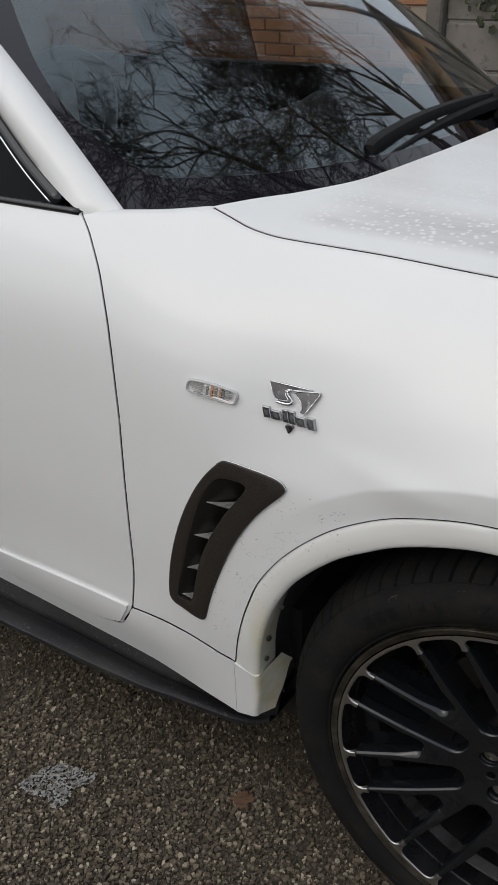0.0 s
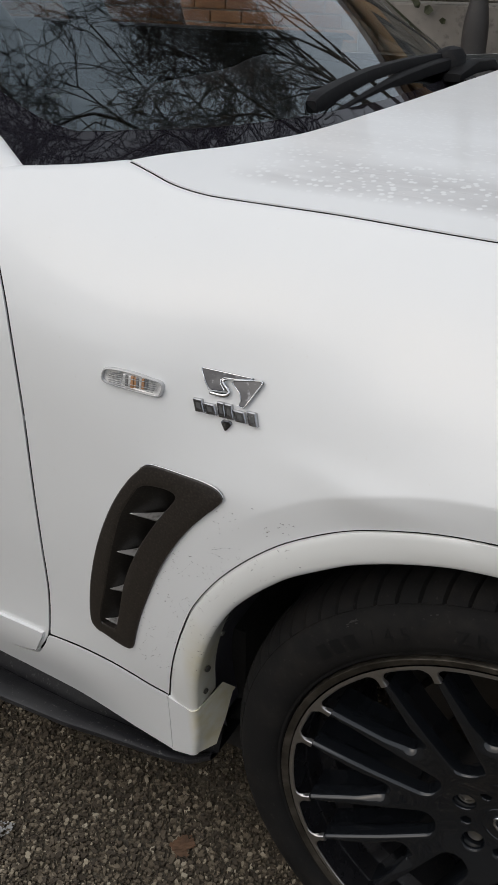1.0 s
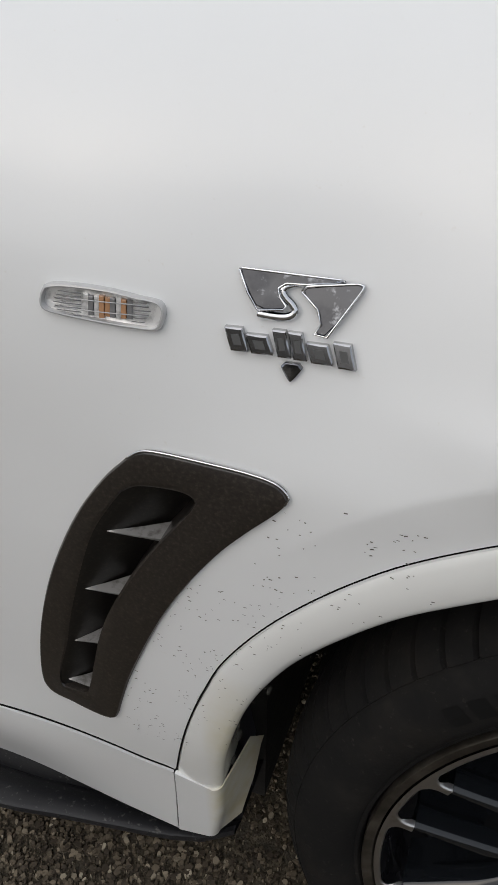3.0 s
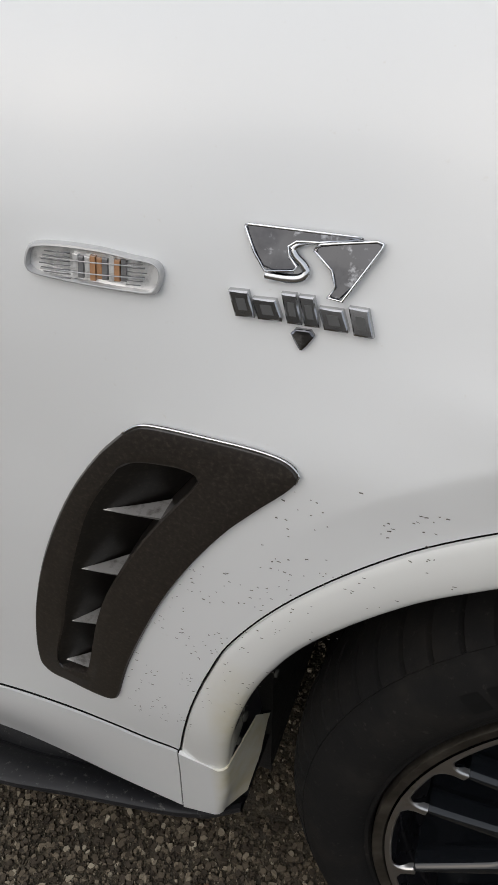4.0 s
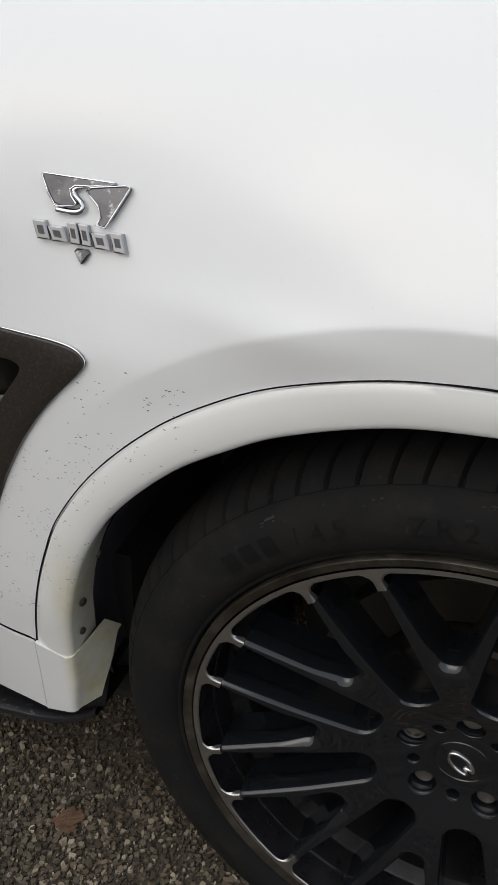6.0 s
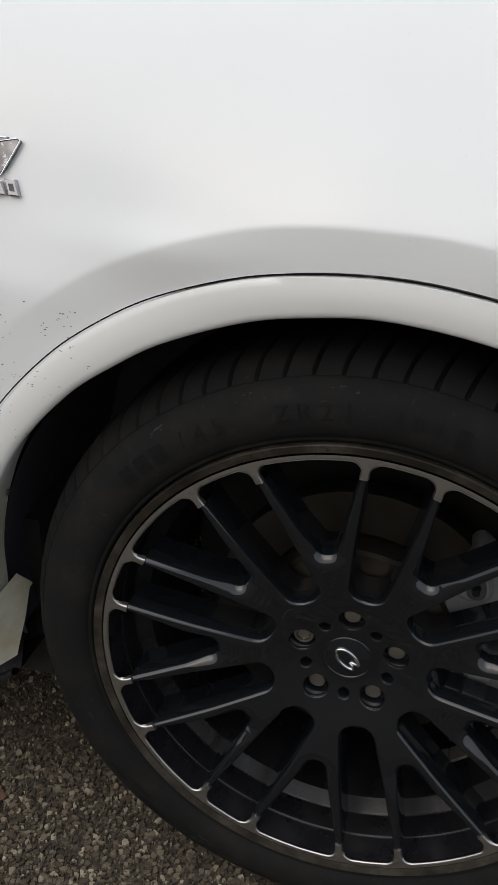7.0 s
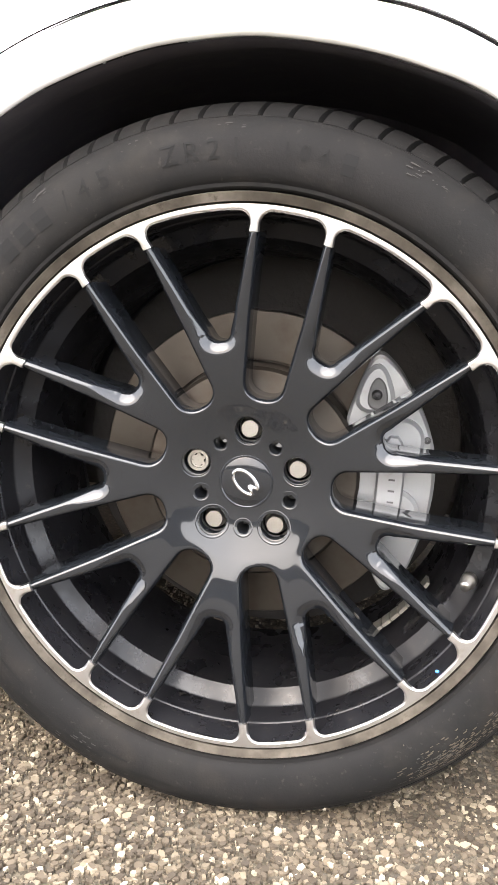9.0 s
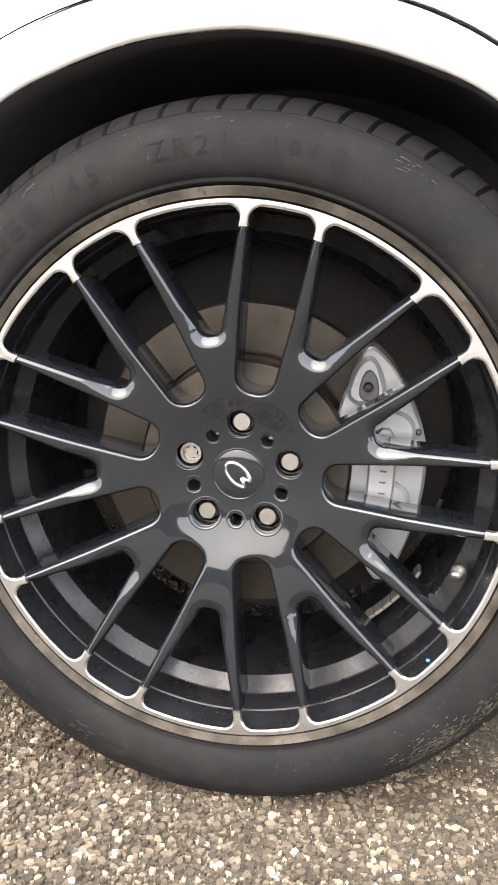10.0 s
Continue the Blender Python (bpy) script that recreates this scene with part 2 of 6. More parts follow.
# ---- the car's side as one smooth surface: depth by station along the car and by height ----
HUB = 0.369
SIDE_Z = [0.24, 0.38, 0.46, 0.60, 0.70, 0.78, 0.835, 0.872, 0.92, 0.97, 1.03, 1.09, 1.14]
SIDE = {
    -4.00: [0.090, 0.070, 0.060, 0.045, 0.036, 0.032, 0.031, 0.031, 0.034, 0.042, 0.060, 0.090, 0.125],
    -1.60: [0.050, 0.020, 0.008, -0.008, -0.014, -0.016, -0.016, -0.015, -0.012, -0.004, 0.012, 0.040, 0.075],
    -0.72: [0.040, 0.002, -0.002, -0.013, -0.018, -0.020, -0.020, -0.019, -0.015, -0.004, 0.022, 0.070, 0.130],
    -0.54: [0.022, 0.000, -0.012, -0.022, -0.026, -0.026, -0.025, -0.022, -0.014, 0.004, 0.042, 0.102, 0.170],
    -0.35: [0.010, -0.004, -0.014, -0.022, -0.025, -0.024, -0.013, -0.003, 0.011, 0.029, 0.064, 0.120, 0.190],
    -0.20: [0.004, -0.010, -0.018, -0.026, -0.027, -0.0265, -0.0290, -0.0185, -0.003, 0.022, 0.060, 0.118, 0.190],
    -0.10: [0.002, -0.011, -0.019, -0.026, -0.028, -0.0285, -0.0310, -0.0255, -0.007, 0.020, 0.060, 0.119, 0.192],
    0.00: [0.000, -0.012, -0.020, -0.028, -0.029, -0.0290, -0.0315, -0.0275, -0.010, 0.019, 0.060, 0.120, 0.195],
    0.30: [0.010, -0.004, -0.012, -0.020, -0.024, -0.0250, -0.027, -0.019, 0.006, 0.034, 0.080, 0.150, 0.230],
    0.80: [0.140, 0.130, 0.125, 0.120, 0.118, 0.118, 0.124, 0.136, 0.156, 0.190, 0.240, 0.320, 0.410],
}
SIDE_X = np.array(sorted(SIDE))
SIDE_FINE_Z = np.linspace(SIDE_Z[0], SIDE_Z[-1], 361)
SIDE_TABLE = np.array([pchip(SIDE_Z, SIDE[x], SIDE_FINE_Z) for x in SIDE_X])
for _ in range(10):
    SIDE_TABLE[:, 1:-1] = 0.25 * SIDE_TABLE[:, :-2] + 0.5 * SIDE_TABLE[:, 1:-1] + 0.25 * SIDE_TABLE[:, 2:]
SIDE_FINE_X = np.linspace(SIDE_X[0], SIDE_X[-1], 961)
SIDE_GRID = np.array([catmull(SIDE_X, SIDE_TABLE, x) for x in SIDE_FINE_X])


def arch_crest():
    """The pressed crease that rides over the wheel arch."""
    x, z = np.meshgrid(SIDE_FINE_X, SIDE_FINE_Z, indexing="ij")
    turn = np.degrees(np.arctan2(x, z - HUB))
    d = np.hypot(x, z - HUB) - np.interp(turn, [-60, -40, -25, 0, 27, 50], [0.486, 0.484, 0.478, 0.467, 0.471, 0.474])
    rise = np.clip(d / 0.040, 0, 1)
    form = np.where(d < 0.040, rise ** 1.3, np.exp(-np.clip(d - 0.040, 0, None) / 0.036))
    return 0.0068 * form * np.interp(turn, [-52, -22, 40, 62], [0, 1, 1, 0])


SIDE_GRID -= arch_crest()


def side_y(x, z):
    """Depth of the body side at (x, z)."""
    fx = np.clip((x - SIDE_FINE_X[0]) / (SIDE_FINE_X[1] - SIDE_FINE_X[0]), 0, 959.999)
    fz = np.clip((z - SIDE_FINE_Z[0]) / (SIDE_FINE_Z[1] - SIDE_FINE_Z[0]), 0, 359.999)
    i, j = int(fx), int(fz)
    a, b = fx - i, fz - j
    g = SIDE_GRID
    return float((g[i, j] * (1 - a) + g[i + 1, j] * a) * (1 - b) + (g[i, j + 1] * (1 - a) + g[i + 1, j + 1] * a) * b)


def on_side(x, z, lift=0.0):
    """A point on the body side, raised by lift along the surface's normal."""
    e = 0.004
    n = Vector((side_y(x + e, z) - side_y(x - e, z), -2 * e, side_y(x, z + e) - side_y(x, z - e))).normalized()
    return (x + n.x * lift, side_y(x, z) + n.y * lift, z + n.z * lift)


def coons(left, right, bottom, top, nu, nv):
    """A net of (x, z) between four boundary curves."""
    left, right, bottom, top = resample(left, nv), resample(right, nv), resample(bottom, nu), resample(top, nu)
    u, w = np.linspace(0, 1, nu)[:, None, None], np.linspace(0, 1, nv)[None, :, None]
    net = ((1 - w) * bottom[:, None] + w * top[:, None] + (1 - u) * left[None] + u * right[None]
            - (1 - u) * (1 - w) * bottom[0] - u * (1 - w) * bottom[-1] - (1 - u) * w * top[0] - u * w * top[-1])
    net[0], net[-1], net[:, 0], net[:, -1] = left, right, bottom, top
    return net


def side_panel(name, net, parent, label="", lip=0.012, lift=0.0, mat=None):
    """A body panel: the net laid on the body side, its edge folded inwards."""
    nu, nv = net.shape[:2]
    pts = np.array([on_side(x, z, lift) for x, z in net.reshape(-1, 2)])
    soft = pts.reshape(nu, nv, 3)
    rim = [(i, 0) for i in range(nu)] + [(nu - 1, j) for j in range(1, nv)] + [(i, nv - 1) for i in range(nu - 2, -1, -1)] + [(0, j) for j in range(nv - 2, 0, -1)]
    n = nu * nv
    fold = np.array([soft[i, j] + np.array([0, lip, 0]) for i, j in rim])
    faces = grid_faces(nu, nv)
    ids = [i * nv + j for i, j in rim]
    m = len(ids)
    for k in range(m):
        faces.append((ids[(k + 1) % m], ids[k], n + k, n + (k + 1) % m))
    ob = link_mesh(name, np.vstack([pts, fold]), faces, mat or PAINT, parent, label)
    return smooth_by_angle(ob, 50)


# ---- setting ----
def ground_sheet():
    """One sheet to the horizon, finely rolled near the car."""
    steps = np.r_[-400, -120, -40, -15, -6, np.linspace(-3, 3, 61), 6, 15, 40, 120, 400]
    v = [(x, y, 0.004 * noise.noise((x * 0.7, y * 0.7, 0)) * (abs(x) < 20) - 0.004) for x in steps for y in steps]
    return tagged(link_mesh("ground", v, grid_faces(len(steps), len(steps)), ASPHALT), "worn brown-grey asphalt with exposed stone chippings", "ground", kind="structure")


ground_sheet()

# ---- the car ----
car = thing("car", "white car with black alloy wheel, parked on asphalt", "car")
CENTRE = 0.94
ARCH_GAP = [(-0.487, 0.383), (-0.478, 0.43), (-0.4652, 0.4848), (-0.4483, 0.539), (-0.4262, 0.594), (-0.3789, 0.6648), (-0.3137, 0.7312), (-0.2535, 0.773), (-0.1988, 0.8004), (-0.1199, 0.8255), (-0.046, 0.8355), (0.027, 0.836), (0.099, 0.827), (0.15, 0.815), (0.21, 0.79), (0.3, 0.735), (0.38, 0.655), (0.43, 0.57), (0.455, 0.48)]
ARCH_EDGE = [(-0.440, 0.372), (-0.432, 0.44), (-0.414, 0.515), (-0.392, 0.57), (-0.36, 0.622), (-0.30, 0.686), (-0.25, 0.722), (-0.2, 0.751), (-0.113, 0.783), (-0.04, 0.795), (0.007, 0.797), (0.08, 0.789), (0.144, 0.774), (0.212, 0.748), (0.29, 0.69), (0.35, 0.61), (0.385, 0.54), (0.40, 0.47)]
DOOR_GAP = [(-0.752, 0.338), (-0.727, 0.376), (-0.717, 0.397), (-0.707, 0.45), (-0.699, 0.505), (-0.693, 0.6), (-0.6885, 0.703), (-0.686, 0.8), (-0.689, 0.87), (-0.697, 0.93), (-0.711, 0.975), (-0.736, 1.023), (-0.772, 1.063), (-0.805, 1.088)]
HOOD_LINE = [(-0.595, 1.112), (-0.56, 1.103), (-0.53, 1.0955), (-0.50, 1.091), (-0.47, 1.0885), (-0.386, 1.087), (-0.30, 1.0865), (-0.166, 1.085), (0.0, 1.082), (0.2, 1.07), (0.45, 1.045), (0.75, 1.0)]
SILL_LINE = [(-0.717, 0.393), (-0.65, 0.399), (-0.592, 0.398), (-0.55, 0.392), (-0.52, 0.386), (-0.4895, 0.3835)]


def smooth_line(points, n):
    """A rounded polyline of n even points through the given ones."""
    p = np.asarray(points, float)
    s = np.r_[0, np.cumsum(np.linalg.norm(np.diff(p, axis=0), axis=1))]
    q = np.linspace(0, s[-1], n)
    return np.array([catmull(s, p, k) for k in q])


def shift_x(points, dx, dz=0.0):
    return [(x + dx, z + dz) for x, z in points]


GAP = 0.0022
gap_line = smooth_line(ARCH_GAP, 120)


def outward(line):
    """Unit steps away from the wheel's axle, for points of a wheel arch."""
    d = line - np.array([0, HUB])
    return d / np.linalg.norm(d, axis=1)[:, None]


def gap_half(line):
    """Half the width of the gap round the flare: it closes towards the sill."""
    return np.interp(line[:, 1], [0.50, 0.68], [0.0007, 0.0018])[:, None]


above_sill = DOOR_GAP[2:]
fender_bottom = np.vstack([smooth_line(shift_x(SILL_LINE, 0.0, 0.0025), 40)[:-1], gap_line + outward(gap_line) * gap_half(gap_line)])
fender_bottom[0] = (above_sill[0][0] + GAP, fender_bottom[0][1])
fender_top = np.vstack([smooth_line([(-0.803, 1.089), (-0.7387, 1.097), (-0.66, 1.1045), (-0.599, 1.1122)], 30)[:-1], smooth_line(shift_x(HOOD_LINE, 0, -0.0012), 90)])
fender_net = coons(smooth_line(shift_x(above_sill, GAP), 90), [(0.455, 0.48), (0.62, 0.75), (0.75, 0.9988)], fender_bottom, fender_top, 190, 110)


def relaxed(net, rounds=200):
    """Evens the inside of a net out, with its border held."""
    for _ in range(rounds):
        net[1:-1, 1:-1] = 0.25 * (net[2:, 1:-1] + net[:-2, 1:-1] + net[1:-1, 2:] + net[1:-1, :-2])
    return net


VENT_EDGE = [(-0.4937, 0.7865), (-0.4825, 0.7945), (-0.4698, 0.7962), (-0.4336, 0.7949), (-0.4028, 0.7931), (-0.385, 0.7895), (-0.3768, 0.782), (-0.3805, 0.772), (-0.4015, 0.7484), (-0.425, 0.7199), (-0.4512, 0.6797), (-0.4758, 0.6327), (-0.4979, 0.5808), (-0.5179, 0.5282), (-0.5297, 0.4899), (-0.5375, 0.4640), (-0.5430, 0.4580), (-0.5575, 0.4572), (-0.5849, 0.463), (-0.6065, 0.4675), (-0.6138, 0.4826), (-0.6054, 0.5431), (-0.592, 0.5962), (-0.5755, 0.6452), (-0.5548, 0.6937), (-0.5354, 0.7312), (-0.513, 0.7647)]
wing = side_panel("front_wing", relaxed(fender_net, 1500), car)


def inside(x, z, loop):
    hit = False
    for (x1, z1), (x2, z2) in zip(loop, loop[1:] + loop[:1]):
        if (z1 > z) != (z2 > z) and x < (x2 - x1) * (z - z1) / (z2 - z1) + x1:
            hit = not hit
    return hit


def cut_opening(ob, loop, margin):
    """Takes away the faces of a panel that lie well inside a loop."""
    bm = bmesh.new()
    bm.from_mesh(ob.data)
    gone = []
    for q in bm.faces:
        c = q.calc_center_median()
        if all(inside(c.x + dx, c.z + dz, loop) for dx, dz in ((margin, 0), (-margin, 0), (0, margin), (0, -margin))):
            gone.append(q)
    bmesh.ops.delete(bm, geom=gone, context="FACES")
    bm.to_mesh(ob.data)
    bm.free()


cut_opening(wing, VENT_EDGE, 0.009)


def seam(points, lift=-0.0045, width=0.0034):
    """A dark tube laid in a shut line, standing in for the gap's shade."""
    return link_mesh("panel_gap", *tube([on_side(x, z, lift) for x, z in points], width, 6), SHUT, car, "dark shut line between panels")


seam(gap_line, -0.0003, 0.0008)
seam(smooth_line(DOOR_GAP, 80))
seam(smooth_line(HOOD_LINE[:-2], 90), -0.0035, 0.0026)
seam(smooth_line(SILL_LINE, 40), -0.0008, 0.0017)
seam(smooth_line([(-0.4982, 0.2440), (-0.4916, 0.33), (-0.4882, 0.382)], 20), -0.001, 0.0022)
seam(smooth_line([(-0.4882, 0.3815), (-0.47, 0.3755), (-0.448, 0.3715)], 12), -0.0015, 0.0022)


STAINED_PAINT = material("white_paint_yellowed", (0.79, 0.80, 0.80), 0.45, Coat_Weight=1.0, Coat_Roughness=0.08)


def yellowed(m, x0=-0.458, x1=-0.440, top=9.0, clean=(0.79, 0.80, 0.80)):
    """Old yellow film on the faces turned into the wheel arch, with ragged streaks."""
    tree = m.node_tree
    pos = tree.nodes.new("ShaderNodeTexCoord")
    sep = tree.nodes.new("ShaderNodeSeparateXYZ")
    tree.links.new(pos.outputs["Object"], sep.inputs[0])
    reach = tree.nodes.new("ShaderNodeMapRange")
    reach.inputs["From Min"].default_value, reach.inputs["From Max"].default_value = x0, x1
    tree.links.new(sep.outputs["X"], reach.inputs["Value"])
    streak = noise_node(m, 40)
    both = tree.nodes.new("ShaderNodeMath")
    both.operation = "MULTIPLY"
    low = tree.nodes.new("ShaderNodeMapRange")
    low.inputs["From Min"].default_value, low.inputs["From Max"].default_value = top, top - 0.10
    tree.links.new(sep.outputs["Z"], low.inputs["Value"])
    lower = tree.nodes.new("ShaderNodeMath")
    lower.operation = "MULTIPLY"
    tree.links.new(reach.outputs[0], lower.inputs[0])
    tree.links.new(low.outputs[0], lower.inputs[1])
    tree.links.new(lower.outputs[0], both.inputs[0])
    tree.links.new(ramp(m, streak, [(0.3, (0.45,) * 3), (0.65, (1, 1, 1))]), both.inputs[1])
    mix = tree.nodes.new("ShaderNodeMixRGB")
    mix.inputs["Color1"].default_value, mix.inputs["Color2"].default_value = (*clean, 1), (0.66, 0.60, 0.40, 1)
    tree.links.new(both.outputs[0], mix.inputs["Fac"])
    tree.links.new(mix.outputs[0], tree.nodes["Principled BSDF"].inputs["Base Color"])


yellowed(STAINED_PAINT)
TRIM_PAINT = material("white_trim_paint", (0.79, 0.80, 0.80), 0.45, Coat_Weight=1.0, Coat_Roughness=0.06)
yellowed(TRIM_PAINT, -0.452, -0.424, 0.58, (0.78, 0.785, 0.762))


def arch_trim():
    """The flare round the wheel opening: a face, a rounded edge and a return into the arch."""
    outer = smooth_line(ARCH_GAP[:-1], 150)
    outer = outer - outward(outer) * gap_half(outer)
    inner = smooth_line(ARCH_EDGE, 150)
    v = []
    for o, i in zip(outer, inner):
        d = (i - o) / np.linalg.norm(i - o)
        a = on_side(*o)
        v.append((a[0], a[1] + 0.014, a[2]))
        v.append((a[0], a[1] + 0.0020, a[2]))
        q = o + d * 0.0006
        v.append(on_side(*q, -0.0006))
        q = o + d * 0.002
        v.append(on_side(*q, 0.0006))
        for t in (0.2, 0.4, 0.6, 0.8):
            q = o + (i - o) * t
            v.append(on_side(*q, 0.003 * math.sin(math.pi * t)))
        e = on_side(*(i - d * 0.006), 0.001)
        v.append(e)
        b = on_side(*i)
        for k in (1, 2, 3):
            a = math.pi / 6 * k
            v.append((i[0] - d[0] * 0.006 * (1 - math.sin(a)), b[1] + 0.006 * (1 - math.cos(a)), i[1] - d[1] * 0.006 * (1 - math.sin(a))))
        back = float(np.interp(i[1], [0.4, 0.55, 0.68, 0.75], [0.055, 0.050, 0.020, 0.009])) if i[0] < 0 else 0.009
        v.append((i[0] - d[0] * 0.0005, b[1] + 0.5 * back + 0.003, i[1] - d[1] * 0.0005))
        v.append((i[0] - d[0] * 0.002, b[1] + back, i[1] - d[1] * 0.002))
    return smooth_by_angle(link_mesh("wheel_arch_trim", v, grid_faces(150, len(v) // 150), TRIM_PAINT, car), 40)


arch_trim()


def arch_liner():
    """The dark tub that the wheel turns in."""
    inner = smooth_line([(-0.427, 0.285), (-0.430, 0.30)] + ARCH_EDGE + [(0.41, 0.36), (0.41, 0.2)], 80)
    rows = []
    for x, z in inner:
        d = np.array([x, z - HUB])
        d /= np.linalg.norm(d)
        for out, y in ((0.0015, 0.066 if z < 0.36 else (0.035 if x < -0.33 else -0.013)), (0.012, 0.07), (0.02, 0.1), (0.03, 0.3), (0.02, 0.42), (-0.5, 0.43)):
            k = np.array([x, z]) + d * out if out > -0.4 else np.array([x, z]) * 0.05 + np.array([0, HUB]) * 0.95
            rows.append((k[0], y, k[1]))
    return smooth_by_angle(link_mesh("wheel_arch_liner", rows, grid_faces(80, 6), LINER, car, "black plastic wheel arch liner"), 40)


arch_liner()

# sill, its end piece and the step below it
SILL_FOOT = [(-1.6, 0.252), (-1.05, 0.252), (-0.894, 0.250), (-0.74, 0.249), (-0.669, 0.247), (-0.60, 0.2465), (-0.532, 0.2455), (-0.498, 0.2435)]
sill_top = smooth_line([(-1.6, 0.296), (-1.1, 0.294), (-0.93, 0.298), (-0.82, 0.310), (-0.770, 0.323), (-0.755, 0.332), (-0.727, 0.372)] + shift_x(SILL_LINE, 0, -0.0022), 140)
sill_net = coons([(-1.6, 0.252), (-1.6, 0.296)], [(-0.499, 0.2435), (-0.4925, 0.33), (-0.4895, 0.3800)], smooth_line(SILL_FOOT, 90), sill_top, 120, 20)
side_panel("sill", sill_net, car, lift=0.0025, lip=0.02)
seam(smooth_line([(-1.6, 0.298), (-1.1, 0.296), (-0.93, 0.300), (-0.82, 0.312), (-0.768, 0.3255)], 60), -0.0010, 0.0019)


def sill_end():
    """The corner piece behind the wheel: outer face, rounded corner and a face turned into the arch."""
    levels = np.linspace(0, 1, 10)
    v = []
    for t in levels:
        zo, zi = 0.2445 + t * (0.3832 - 0.2445), 0.259 + t * (0.3730 - 0.259)
        xo = np.interp(t, [0, 0.6, 1], [-0.4965, -0.4905, -0.4872])
        xi = np.interp(t, [0, 0.5, 1], [-0.459, -0.450, -0.4475])
        v.append((xo, side_y(xo, zo) + 0.016, zo))
        for s in (0, 0.25, 0.5, 0.75, 1.0):
            x, z = xo + (xi - xo) * s, zo + (zi - zo) * s
            v.append(on_side(x, z, 0.004))
        y0 = on_side(xi, zi, 0.004)[1]
        for a in (30, 60, 90):
            v.append((xi + 0.009 * math.sin(radians(a)), y0 + 0.009 * (1 - math.cos(radians(a))), zi + 0.001 * a / 30))
        reach = np.interp(t, [0, 0.5, 1], [0.024, 0.046, 0.068])
        for s in (0.2, 0.4, 0.6, 0.8, 1):
            peak = s / 0.6 if s <= 0.6 else 1 - 3.0 * (s - 0.6) / 0.4
            v.append((xi + 0.009 + 0.016 * s, y0 + 0.009 + reach * s, zi + 0.003 + 0.004 * s + 0.011 * t ** 2 * peak))
    v += [(x, y + 0.009, z + 0.0012) for x, y, z in v[-len(v) // 10:]]
    return smooth_by_angle(link_mesh("sill_end", v, grid_faces(11, len(v) // 11, flip=True), STAINED_PAINT, car, "white sill corner, yellowed in the wheel arch"), 45)


sill_end()


STEP = material("dusty_carbon_step", (0.016, 0.016, 0.018), 0.42, Specular_IOR_Level=0.35)
mix_in(STEP, 7, 0.45, 0.75, (0.030, 0.030, 0.031))
mix_in(STEP, 170, 0.60, 0.70, (0.085, 0.082, 0.078))
bump(STEP, 600, 0.2)


def side_step():
    """The dark blade under the sill: a lip, a dusty top and a gully behind it."""
    xs = np.linspace(-1.7, -0.438, 70)
    v = []
    for x in xs:
        low = np.interp(x, [-1.7, -0.515, -0.475, -0.455, -0.438], [0.206, 0.209, 0.219, 0.231, 0.243])
        yo = np.interp(x, [-1.7, -1.1, -0.84, -0.70, -0.64, -0.58, -0.515, -0.475, -0.438], [-0.035, -0.030, -0.020, -0.010, 0.000, 0.008, 0.017, 0.022, 0.030])
        wide = np.interp(x, [-1.7, -0.9, -0.55, -0.438], [0.060, 0.055, 0.030, 0.012])
        v += [(x, 0.20, low + 0.045), (x, yo + wide + 0.03, low + 0.030), (x, yo + wide + 0.012, low - 0.012), (x, yo + wide, low + 0.002), (x, yo + wide * 0.5, low + 0.006), (x, yo + 0.006, low + 0.007), (x, yo + 0.001, low + 0.005), (x, yo, low), (x, yo + 0.002, low - 0.006), (x, yo + 0.02, low - 0.011), (x, yo + 0.2, low - 0.010)]
    return smooth_by_angle(link_mesh("side_step", v, grid_faces(70, 11, flip=True), STEP, car, "dusty dark grey carbon-look side step"), 50)


side_step()

# door: outer skin and lower edge
door_edge = smooth_line(shift_x(DOOR_GAP, -GAP), 80)
door_net = coons([(-1.6, 0.30), (-1.6, 1.09)], door_edge, smooth_line([(-1.6, 0.300), (-1.1, 0.298), (-0.93, 0.302), (-0.82, 0.314), (-0.7545, 0.335)], 60), smooth_line([(-1.6, 1.085), (-1.2, 1.086), (-0.807, 1.088)], 60), 90, 90)
side_panel("front_door", door_net, car)

# bonnet
DUSTY_PAINT = material("white_paint_water_marked", (0.82, 0.825, 0.82), 0.45, Coat_Weight=0.3, Coat_Roughness=0.08)


